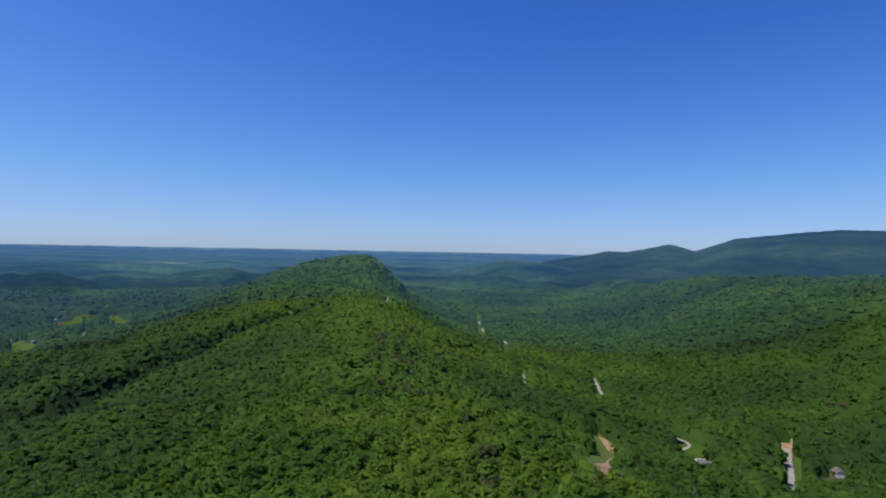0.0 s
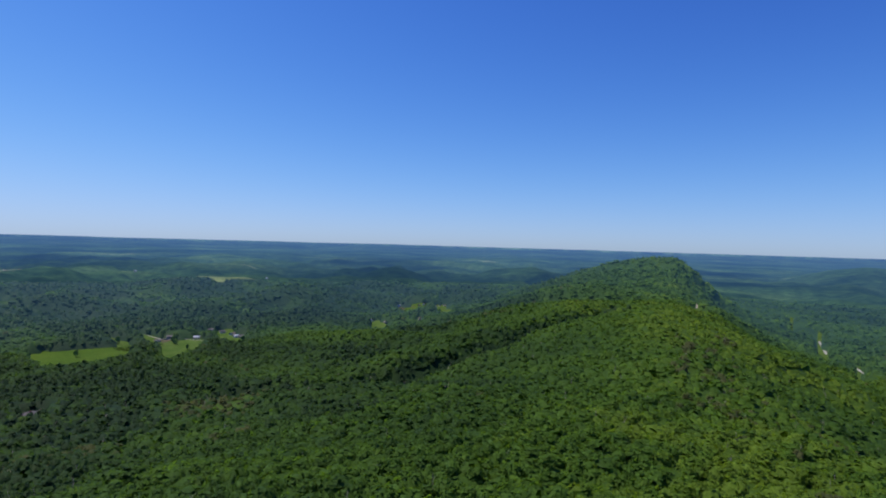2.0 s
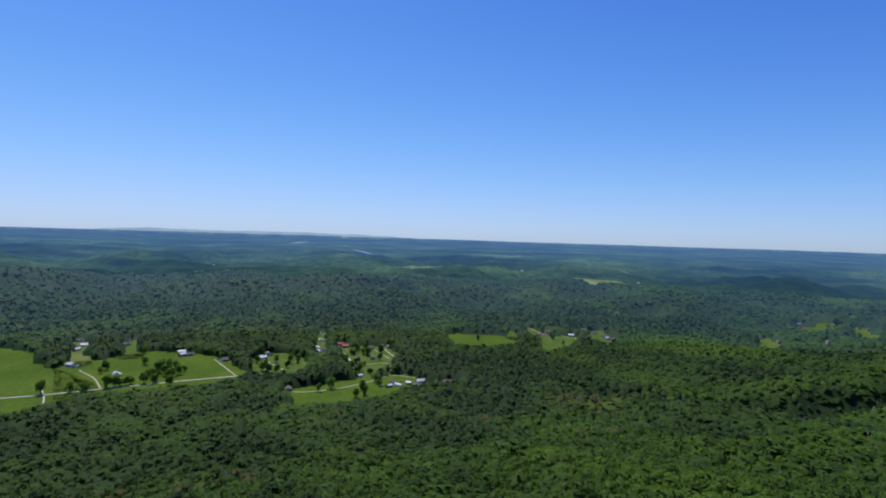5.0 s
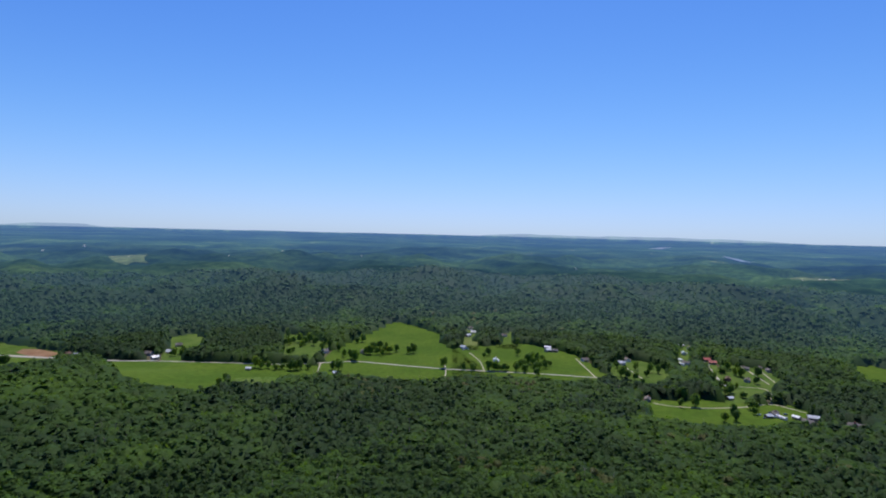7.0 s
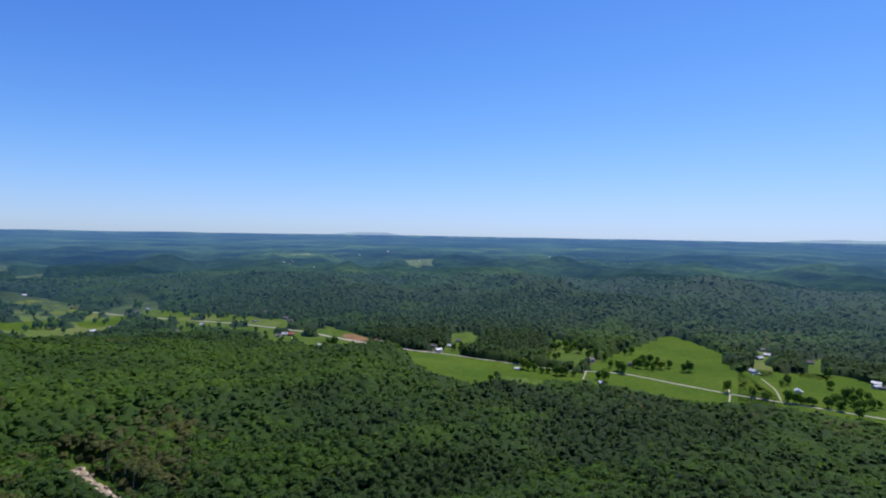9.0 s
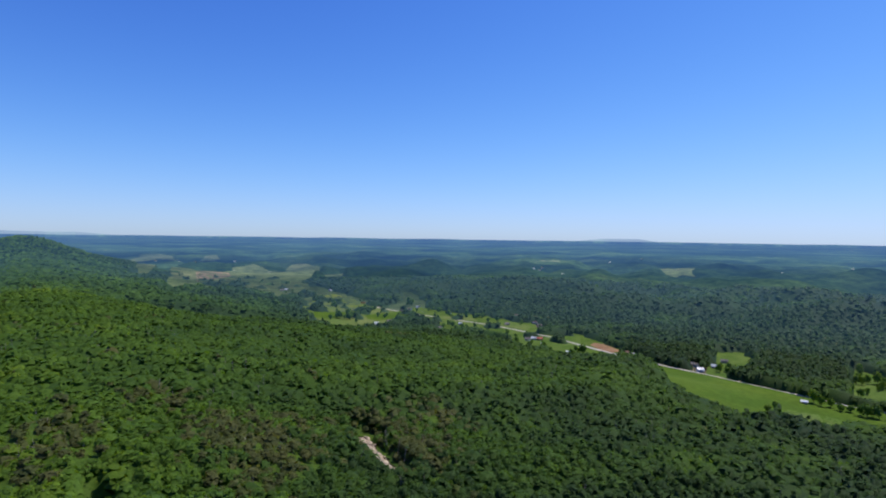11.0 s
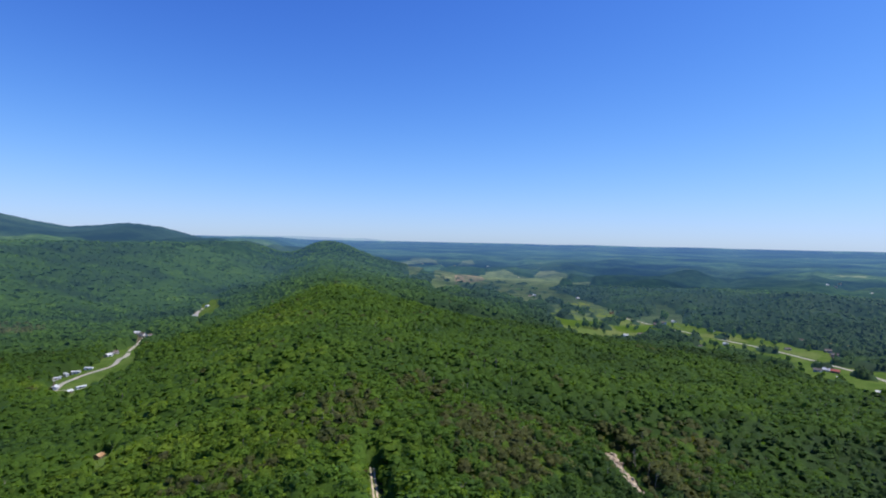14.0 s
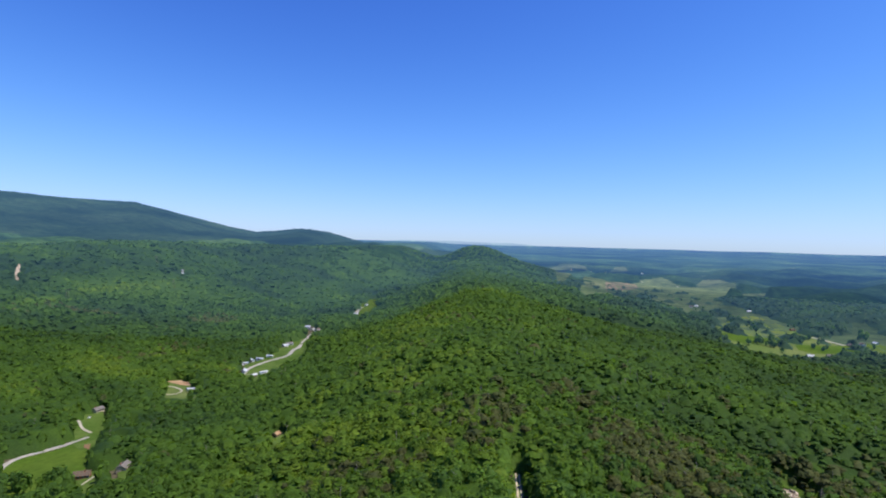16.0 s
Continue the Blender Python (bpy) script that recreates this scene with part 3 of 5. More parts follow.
hamlet((-2102, -2888, 45, "t"), (-1365, -2240, 53, "t"), (-1425, -2406, 113, "t"), (-1443, -2581, 44, "w"))
hamlet((-1375, -2488, 109, "w"), (-1361, -2524, 37, "t"))
hamlet((-31, -2720, 152, "t"), (131, -2810, 52, "t"), (159, -3412, 129, "t"))
hamlet((360, -3304, 87, "w"), (454, -3372, 133, "t"), (563, -3306, 52, "w"), (847, -1452, 45, "w"), (783, -1292, 175, "t"))
hamlet((723, -1144, 109, "t"), (677, -924, 174, "w"), (703, -940, 85, "w"), (728, -959, 112, "t"), (650, -803, 165, "w"), (642, -780, 173, "t"), (323, -383, 5, "c"), (595, -686, 102, "m"), (529, -597, 159, "m"))
hamlet((602, -671, 105, "m"), (527, -577, 169, "s"), (608, -661, 59, "m"), (605, -641, 153, "m"), (562, -594, 30, "t"), (551, -494, 135, "m"), (1351, -1168, 37, "w"), (389, -285, 32, "n"), (584, -396, 7, "n"))
hamlet((411, -267, 134, "b"), (368, 491, 160, "w"))
hamlet((-1787, 1522, 0, "t"))
hamlet((-2329, 1274, 168, "t"), (-2572, 1006, 0, "w"))
hamlet((-2773, 1068, 53, "w"), (-2786, 1057, 118, "t"), (-2784, 1023, 25, "w"), (-2587, 937, 151, "w"), (-2745, 961, 169, "w"), (-2778, 968, 167, "t"), (-2762, 935, 149, "t"), (-680, 224, 175, "g"), (-2757, 907, 167, "t"))
hamlet((-660, 213, 142, "w"), (-2675, 860, 175, "w"), (-2568, 812, 69, "w"), (-2731, 834, 93, "t"), (-677, 207, 132, "s"), (-2625, 784, 39, "t"), (-2722, 812, 13, "w"), (-2712, 785, 122, "t"), (-671, 191, 124, "m"))
hamlet((-683, 186, 47, "n"), (-670, 178, 28, "s"), (-917, 241, 93, "n"), (-928, 230, 61, "n"), (-841, 195, 70, "n"), (-917, 209, 159, "n"), (-738, 153, 31, "s"), (-839, 170, 81, "b"), (-939, 167, 5, "r"))
hamlet((-957, 161, 20, "r"), (-1045, 147, 77, "w"), (-920, 126, 174, "w"), (-997, 132, 90, "t"), (-910, 119, 119, "m"), (-940, 121, 108, "m"), (-1072, 137, 75, "t"), (-689, 53, 86, "n"), (-905, 37, 105, "w"))
hamlet((-880, 28, 9, "t"))

grove((-162, -1237), (-170, -1236), (-192, -1277), (-145, -1212), (-165, -1254), (-214, -1261), (-203, -1258), (-192, -1273), (-186, -1229), (-179, -1233), (-196, -1279), (-197, -1249), (-171, -1267), (-205, -1260), (-192, -1230), (-190, -1226))
grove((-266, -1378), (-269, -1374), (-255, -1393), (-284, -1405), (-276, -1397), (-265, -1385), (-397, -1490), (-400, -1486), (-406, -1481), (-417, -1551), (-408, -1484), (-419, -1518), (-418, -1547), (-446, -1264))
grove((-446, -1285), (-513, -1210), (-495, -1215), (-513, -1236), (-501, -1218), (-527, -1240), (-359, -1297))
grove((-806, -83), (-848, -92), (-795, -90), (-837, -99), (-782, -94), (-807, -100), (-843, -109), (-823, -110), (-786, -109), (-770, -108), (-815, -118), (-799, -120), (-771, -120), (-769, -134), (-766, -139), (-764, -146))
grove((-763, -151), (-759, -159), (-855, -180), (-752, -181), (-751, -195), (-748, -224), (-821, -299), (-813, -304), (-820, -328), (-804, -334), (-837, -354), (-801, -342), (-786, -339), (-830, -363), (-790, -349), (-827, -370))
grove((-809, -366), (-785, -360), (-784, -367), (-868, -412), (-855, -417), (-735, -361), (-743, -366), (-745, -373), (-754, -390), (-853, -447), (-677, -358), (-787, -417), (-677, -368), (-798, -438), (-811, -457), (-783, -446))
grove((-809, -476), (-830, -498), (-665, -400), (-811, -495), (-797, -491), (-659, -410), (-820, -511), (-658, -415), (-652, -416), (-810, -517), (-651, -422), (-796, -516), (-815, -533), (-790, -520), (-652, -434), (-645, -440))
grove((-647, -454), (-640, -460), (-642, -471), (-550, -446), (-531, -441), (-385, -474), (-93, -118), (-381, -487), (-370, -480), (-351, -462), (-346, -467), (-492, -685), (-524, -739), (-401, -590), (-347, -518), (-371, -556))
grove((-521, -787), (-518, -791), (-520, -805), (-486, -762), (-416, -664), (-326, -526), (-315, -535), (-312, -540), (-300, -544), (-294, -550), (-286, -560), (-364, -722), (-328, -669))
grove((-258, -699), (-148, -674), (-135, -659))
grove((-126, -659))
grove((392, -245), (400, -247), (412, -251), (410, -246), (417, -246), (418, -244), (422, -232), (441, -238), (252, 504), (-875, 216))
grove((-698, 168), (-867, 192), (-874, 186), (-760, 156), (-784, 150), (-682, 105), (-714, 96), (-672, 88), (-720, 88), (-719, 78), (-840, 78), (-841, 67), (-849, 47), (-788, 33), (-800, 26))

LEDGE = [(-72, -392), (-76, -311)]
PATCHES = [  # bare soil that lies on the fields
    ("mown_meadow", "bright yellow-green meadow in the valley", PASTURE, [(-90, -1267), (-196, -1348), (-225, -1325), (-197, -1273), (-139, -1224), (-111, -1233)]),
    ("mown_meadow", "green mown meadow beside the highway", PASTURE, [(-235, -1277), (-354, -1388), (-354, -1303), (-302, -1240), (-256, -1211), (-233, -1232)]),
    ("mown_meadow", "pale mown strip beside the highway", DRY, [(-413, -1285), (-446, -1257), (-490, -1226), (-489, -1172), (-439, -1200), (-402, -1238)]),
    ("mown_meadow", "pale mown strip beside the highway", DRY, [(-484, -1146), (-533, -1168), (-559, -1138), (-574, -1070), (-536, -1020), (-524, -1066)]),
    ("bare_soil", "bare orange clay of a logged clearing", CLAY, [(158, 530), (164, 528), (165, 507), (165, 491), (155, 465), (153, 482), (157, 512)]),
    ("bare_soil", "bare orange clay of a logged clearing", CLAY, [(95, 331), (126, 409), (145, 452), (147, 445), (120, 373), (97, 307), (91, 296), (95, 320)]),
    ("bare_soil", "narrow bare clay logging road", CLAY, [(122, 557), (124, 522), (121, 484), (113, 440), (102, 374), (91, 340), (86, 343), (116, 475), (121, 519), (120, 553)]),
    ("ploughed_soil", "patch of bare red soil in a field", SOIL, [(-583, -857), (-604, -872), (-613, -851), (-606, -793), (-579, -785), (-576, -819)]),
    ("ploughed_soil", "wide strip of bare red soil in the valley", FAR_SOIL, [(270, -2486), (146, -2572), (116, -2358), (175, -2261), (212, -1991)]),
    ("bare_soil", "bare orange clay on a building site", CLAY, [(628, -518), (608, -536), (572, -513), (600, -515)]),
    ("bare_soil", "heap of bare orange clay in a meadow", SOIL, [(495, -323), (490, -326), (474, -314), (486, -317)]),
]
TRACK = [(70, -268), (67, -258), (60, -238), (50, -205), (46, -185)]


def cleared(x, y):
    free = np.zeros(np.shape(x), bool)
    for _, _, _, poly in FIELDS:
        free |= inside(poly, x, y)
    free &= ~((np.hypot(x, y) > 1000) & (y < -850) & (vnoise(x, 0.5 * y, 30, 61) > 0.52))     # hedges and copses
    for _, _, _, w, line in ROADS:
        free |= line_away(line, x, y) < w / 2 + (5.5 if w > 4.5 else 3.6)
    for hx, hy in YARDS:            # a yard, cleared further towards the camera so that its house shows
        r = math.hypot(hx, hy)
        along, wide = ((hx - x) * hx + (hy - y) * hy) / r, ((hx - x) * hy - (hy - y) * hx) / r
        free |= (np.abs(wide) < 11) & (along > -11) & (along < 46 * min(1.0, 1500 / r))
    free |= line_away(TRACK, x, y) < 4.6
    free |= line_away(LEDGE, x, y) < 7
    return free


# ---- ground ----


def polar_sheet(radii, angles, height, closed):
    r, a = np.meshgrid(radii, angles, indexing="ij")
    x, y = -np.sin(a) * r, np.cos(a) * r
    v = np.stack([x, y, height(x, y)], -1).reshape(-1, 3)
    n, m = len(radii), len(angles)
    i, j = np.meshgrid(np.arange(n - 1), np.arange(m if closed else m - 1), indexing="ij")
    k = (j + 1) % m
    a0, a1, b0, b1 = i * m + j, i * m + k, (i + 1) * m + j, (i + 1) * m + k
    t = np.concatenate([np.stack([a0, a1, b1], -1).reshape(-1, 3), np.stack([a0, b1, b0], -1).reshape(-1, 3)])
    return v, t


radii = np.concatenate([[0.0], np.arange(1, 1500, 16.0), np.geomspace(1510, 4900, 50)])
v, t = polar_sheet(radii, np.linspace(0, 2 * np.pi, 320, endpoint=False), lambda x, y: ground(x, y) - 0.9 - 26 * smooth(2150, 2400, np.hypot(x, y)), True)
tagged(new("ground", big_mesh("ground", v, t, FLOOR, None, True)), "dark leaf-littered forest floor of ridge and valleys", "ground", kind="structure")


def drape(name, label, mat, poly, lift=0.25):
    """A field or bare patch that lies on the ground, as one sheet with its own edge."""
    xs, ys = [p[0] for p in poly], [p[1] for p in poly]
    size = max(max(xs) - min(xs), max(ys) - min(ys))
    bm = bmesh.new()
    face = bm.faces.new([bm.verts.new((px, py, 0)) for px, py in poly])
    bmesh.ops.triangulate(bm, faces=[face])
    step = max(6.0, size / 36)
    for axis, lo, hi in ((0, min(xs), max(xs)), (1, min(ys), max(ys))):
        at = lo + step
        while at < hi:
            co = (at, 0, 0) if axis == 0 else (0, at, 0)
            no = (1, 0, 0) if axis == 0 else (0, 1, 0)
            bmesh.ops.bisect_plane(bm, geom=bm.verts[:] + bm.edges[:] + bm.faces[:], plane_co=co, plane_no=no)
            at += step
    co = np.array([q.co[:] for q in bm.verts])
    rr = np.hypot(co[:, 0], co[:, 1])
    zz = ground(co[:, 0], co[:, 1]) + lift + 0.5 * (rr > 1500) + 5 * smooth(2000, 2100, rr)
    for q, z in zip(bm.verts, zz):
        q.co.z = z
    bm.normal_update()
    for f in bm.faces:
        if f.normal.z < 0:
            f.normal_flip()
    me = bpy.data.meshes.new(name)
    bm.to_mesh(me)
    bm.free()
    me.materials.append(mat)
    return tagged(new(name, me), label, "field" if "field" in name or "pasture" in name or "lawn" in name else "bare ground", kind="structure")


def ribbon(name, label, mat, width, line, lift=0.45):
    """A road that follows a smoothed line over the ground, with a cambered top and edges that go down into the ground."""
    pts = np.array(line, float)
    seg = np.concatenate([[0], np.cumsum(np.hypot(*np.diff(pts, axis=0).T))])
    s = np.linspace(0, seg[-1], max(3, int(seg[-1] / 8)))
    x, y = np.interp(s, seg, pts[:, 0]), np.interp(s, seg, pts[:, 1])
    for _ in range(3):
        x[1:-1], y[1:-1] = (x[:-2] + 2 * x[1:-1] + x[2:]) / 4, (y[:-2] + 2 * y[1:-1] + y[2:]) / 4
    tx, ty = np.gradient(x), np.gradient(y)
    ln = np.hypot(tx, ty)
    nx, ny = -ty / ln, tx / ln
    rows, faces = [], []
    for k, (off, drop) in enumerate(((-0.5, 0.8), (-0.5, 0), (0, -0.06), (0.5, 0), (0.5, 0.8))):
        px, py = x + nx * off * width, y + ny * off * width
        rows.append(np.stack([px, py, ground(px, py) + lift - drop], -1))
    n = len(s)
    vv = np.concatenate(rows)
    for k in range(4):
        for i in range(n - 1):
            faces.append((k * n + i, k * n + i + 1, (k + 1) * n + i + 1, (k + 1) * n + i))
    return tagged(new(name, mesh_of(name, vv, [f[::-1] for f in faces], mat)), label, "road", kind="structure")


# ---- woods ----
rng = np.random.default_rng(7)


def blob(counts, angles, rnd, rough=0.22):
    """An uneven leafy dome: an apex and rings of points."""
    vs, fs, rings = [(0, 0, 1.0 + 0.1 * rnd.standard_normal())], [], []
    for c, ang in zip(counts, angles):
        ids, turn = [], rnd.random() * 6.28
        for k in range(c):
            f = turn + 6.283 * (k + 0.3 * rnd.standard_normal() * 0.6) / c
            q = 1 + rough * rnd.standard_normal()
            ids.append(len(vs))
            vs.append((q * math.sin(ang) * math.cos(f), q * math.sin(ang) * math.sin(f), q * math.cos(ang)))
        rings.append((turn, ids))
    first = rings[0][1]
    fs += [(0, first[k], first[(k + 1) % len(first)]) for k in range(len(first))]
    for (t0, a), (t1, b) in zip(rings[:-1], rings[1:]):
        na, nb, i, j = len(a), len(b), 0, 0
        while i < na or j < nb:
            if j >= nb or (i < na and (i + 1) / na <= (j + 1) / nb):
                fs.append((a[i % na], b[j % nb], a[(i + 1) % na]))
                i += 1
            else:
                fs.append((a[i % na], b[j % nb], b[(j + 1) % nb]))
                j += 1
    return np.array(vs), np.array(fs)


def tufts(count, size, rnd, low=-0.3, lumps=7, spread=0.5, upper=0.75):
    """Small bent sprays of leaves over a lumpy crown."""
    centres = []
    for k in range(lumps):
        f, u = 2.4 * k + rnd.random(), rnd.uniform(max(low, -0.8), 0.8)
        w = math.sqrt(max(0, 1 - u * u)) * (1 - spread)
        centres.append((w * math.cos(f), w * math.sin(f), u * (1 - spread * 0.8)))
    vs, fs = [], []
    for k in range(count):
        c = Vector(centres[k % lumps])
        d = Vector(rnd.standard_normal(3))
        d.z = abs(d.z) if rnd.random() < upper else d.z
        d.normalize()
        p = c + d * (spread + 0.08 * rnd.standard_normal())
        if p.z < low:
            p.z = low + 0.3 * rnd.random()
        n = (d + 0.6 * p + Vector((0, 0, 0.3)) + 0.3 * Vector(rnd.standard_normal(3))).normalized()
        u = n.orthogonal().normalized()
        w = n.cross(u)
        s = size * rnd.uniform(0.7, 1.35)
        f = rnd.random() * 6.28
        u, w = u * math.cos(f) + w * math.sin(f), w * math.cos(f) - u * math.sin(f)
        b = len(vs)
        vs += [p - u * s, p + w * s * 0.8 + n * s * 0.35, p + u * s * 1.1, p - w * s * 0.7 + n * s * 0.3]
        fs += [(b, b + 1, b + 2), (b, b + 2, b + 3)]
    return np.array([tuple(q) for q in vs]), np.array(fs)


def joined(*pieces):
    vs, fs, n = [], [], 0
    for v0, f0 in pieces:
        vs.append(v0)
        fs.append(f0 + n)
        n += len(v0)
    return np.concatenate(vs), np.concatenate(fs)


def scatter(r0, r1, a0, a1, spacing, rnd):
    """Jittered places of trees in part of a ring about the hilltop."""
    g = np.arange(-r1, r1, spacing)
    x, y = [q.ravel() for q in np.meshgrid(g, g)]
    x = x + rnd.uniform(-0.6, 0.6, len(x)) * spacing
    y = y + rnd.uniform(-0.6, 0.6, len(y)) * spacing
    r, a = np.hypot(x, y), np.degrees(np.arctan2(-x, y))
    a = np.where(a < a0, a + 360, a)
    keep = (r >= r0) & (r < r1) & (a >= a0) & (a < a1)
    x, y = x[keep], y[keep]
    keep = ~cleared(x, y)
    return x[keep], y[keep]


def tree_tint(x, y, rnd):
    """Leaf colour of each tree: dark pine, mid greens, fresh yellow-green on the crest, some still bare and brown; it
    also carries painted light, shade and haze.
    """
    n = len(x)
    p = ridge_side(x, y)
    fresh = 0.29 * np.exp(-((p - 25) / 110) ** 2) * (1 - 0.6 * smooth(600, 1600, np.hypot(x, y)))
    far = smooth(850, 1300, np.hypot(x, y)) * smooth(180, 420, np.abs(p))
    # lighter from 420 to 1200 m for haze; downslope streaks imitate shaded folds
    t = 0.37 + 0.10 * smooth(420, 700, np.hypot(x, y)) * (1 - smooth(900, 1200, np.hypot(x, y))) + (0.10 + 0.12 * far) * vnoise(x, y, 240, 21) + 0.20 * vnoise(0.35 * p, y, 62, 28) + 0.15 * vnoise(x, y, 52, 22) + 0.07 * vnoise(x, y, 19, 27)
    # light painted in: east slope lighter, sunlit west flank and far woods darker
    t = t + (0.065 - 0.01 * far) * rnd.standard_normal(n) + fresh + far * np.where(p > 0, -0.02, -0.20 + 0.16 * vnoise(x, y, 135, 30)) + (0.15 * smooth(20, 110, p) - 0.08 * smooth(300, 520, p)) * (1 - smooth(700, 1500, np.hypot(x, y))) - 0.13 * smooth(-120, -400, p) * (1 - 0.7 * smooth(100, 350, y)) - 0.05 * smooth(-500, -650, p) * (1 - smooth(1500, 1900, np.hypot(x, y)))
    t = np.clip(t, 0.1, 0.89)
    # the far term adds dark pine stands in place of shaded slopes and haze
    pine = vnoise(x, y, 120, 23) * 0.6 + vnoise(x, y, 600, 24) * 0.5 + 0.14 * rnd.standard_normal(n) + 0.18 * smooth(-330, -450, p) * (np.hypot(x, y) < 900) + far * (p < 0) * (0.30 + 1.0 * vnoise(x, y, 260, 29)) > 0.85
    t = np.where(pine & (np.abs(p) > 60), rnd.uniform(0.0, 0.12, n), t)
    # trees along the ravine get the darkest tints
    ravine_trees = (line_away(RAVINE, x, y) + 7 * rnd.standard_normal(n) < 32)
    t = np.where(ravine_trees, rnd.uniform(0.0, 0.2, n), t)
    for row in PINE_ROWS:
        t = np.where(line_away(row, x, y) + 6 * rnd.standard_normal(n) < 20, rnd.uniform(0.0, 0.11, n), t)
    t = np.where(line_away(FRESH_ROW, x, y) + 9 * rnd.standard_normal(n) < 22, np.clip(t + 0.28, 0, 0.85), t)
    t = np.where(np.hypot(x - 718, y + 604) + 9 * rnd.standard_normal(n) < 30, np.clip(t + 0.25, 0, 0.85), t)
    bare = vnoise(x, y, 42, 25) + 0.45 * vnoise(x, y, 200, 26) + 0.25 * rnd.standard_normal(n) + 0.45 * np.exp(-((p - 62) / 34) ** 2) * (y > 240) * (y < 760) > 1.16
    for bx, by, br in BARE_PATCHES:
        bare |= np.hypot(x - bx, y - by) + 13 * rnd.standard_normal(n) < br
    return np.where(bare & (np.hypot(x, y) < 1350), rnd.uniform(0.94, 1.0, n), t)


PINE_ROWS = [
    [(-988, 674), (-985, 736), (-1008, 825), (-1068, 960), (-1077, 1064)],
    [(-1073, 1121), (-1228, 1360), (-1456, 1678)],
    [(-724, 225), (-738, 259), (-775, 304)],
    [(-927, -272), (-928, -255), (-944, -240)],
    [(-141, -2051), (-194, -1717), (-256, -1598)],
    [(-422, -1362), (-456, -1247), (-519, -1196)],
    [(-621, -797), (-613, -725), (-614, -677), (-629, -649)],
    [(137, -1263), (75, -1328), (6, -1546)],
    [(-43, -1305), (-123, -1521)],
    [(-740, -7), (-716, 23), (-713, 68), (-735, 118)],
    [(-642, -425), (-641, -377)],
    [(-1000, -284), (-1020, -258)]]
FRESH_ROW = [(1059, -544), (1133, -638), (1190, -761), (1210, -880), (1232, -1024), (1262, -1144)]
BARE_PATCHES = [(22, -349, 20), (0, -322, 22), (-10, -300, 18), (66, -403, 15), (129, -246, 12), (162, -243, 11), (104, -277, 9), (-42, 494, 14), (-21, 401, 14), (-57, 593, 14), (-478, 339, 26), (-446, 336, 22), (-141, -410, 18),
                (904, -851, 34), (1040, -693, 26), (-98, -352, 24), (-92, -322, 20), (-84, -400, 22), (5, -300, 16), (0, -265, 14), (905, -868, 30), (935, -883, 24), (75, 430, 13), (62, 400, 12), (40, 470, 12), (110, -330, 14),
                (95, -300, 12), (-10, -330, 16), (-25, -370, 14)]


def canopy_lift(x, y):
    """Taller and lower stands, in metres."""
    return 2.0 * vnoise(x, y, 24, 31) + 2.6 * vnoise(x, y, 61, 32)


def wood(x, y, shapes, radius, tall, rnd, edge=False, rough=0.26, bias=0.95):
    """All crowns of a wood in one mesh's arrays."""
    n = len(x)
    k = np.hypot(x, y)
    k = k / reach(k)
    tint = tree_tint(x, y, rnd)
    pine = tint < 0.125
    low = np.minimum(line_away(TRACK, x, y), 0.55 * line_away(LEDGE, x, y)) < 8
    rad = radius * np.exp(np.clip(0.31 * rnd.standard_normal(n), -0.6, 0.55)) * k * np.where(pine, 0.75, 1) * np.where(low, 0.7, 1) * np.where(tint > 0.92, 0.78, 1)
    up = rad * rnd.uniform(0.76, 1.16, n) * np.where(pine, 1.3, 1)
    top = (tall + 1.1 * rnd.standard_normal(n) + canopy_lift(x, y)) * k * np.where(pine, 1.12, 1) * np.where(low, 0.5, 1)
    if edge:
        up = top * rnd.uniform(0.5, 0.56, n)
    z = ground(x, y) + top - up
    turn = rnd.uniform(0, 6.283, n)
    pick = rnd.integers(0, len(shapes), n)
    allv, allf, allt, alln, base = [], [], [], [], 0
    for s, (v0, f0) in enumerate(shapes):
        i = np.nonzero(pick == s)[0]
        if not len(i):
            continue
        c, d = np.cos(turn[i])[:, None], np.sin(turn[i])[:, None]
        vx = (v0[:, 0] * c - v0[:, 1] * d) * rad[i, None] + x[i, None]
        vy = (v0[:, 0] * d + v0[:, 1] * c) * rad[i, None] + y[i, None]
        vz = v0[:, 2] * up[i, None] + z[i, None]
        allv.append(np.stack([vx, vy, vz], -1).reshape(-1, 3))
        allt.append(np.repeat(tint[i], len(v0)))
        # the upward bias puts extra light on the crowns' shaded sides
        n0 = v0 / np.array([1.0, 1.0, 1.4]) + np.array([0, 0, bias])
        n0 = n0 / np.linalg.norm(n0, axis=1)[:, None] + rough * rnd.standard_normal(n0.shape)
        n0 = n0 / np.linalg.norm(n0, axis=1)[:, None]
        facing = np.cross(v0[f0[:, 1]] - v0[f0[:, 0]], v0[f0[:, 2]] - v0[f0[:, 0]])
        f0 = np.where(((facing * n0[f0].mean(axis=1)).sum(axis=1) < 0)[:, None], f0[:, ::-1], f0)
        alln.append(np.stack([n0[:, 0] * c - n0[:, 1] * d, n0[:, 0] * d + n0[:, 1] * c, n0[:, 2] + 0 * c], -1).reshape(-1, 3))
        allf.append((f0[None] + (np.arange(len(i)) * len(v0))[:, None, None] + base).reshape(-1, 3))
        base += len(i) * len(v0)
    return np.concatenate(allv), np.concatenate(allf), np.concatenate(allt), np.concatenate(alln)


POLES = [(1218, -1026), (1428, -1140), (1188, -735)]
YARDS = [(h[0], h[1]) for h in HOUSES] + POLES


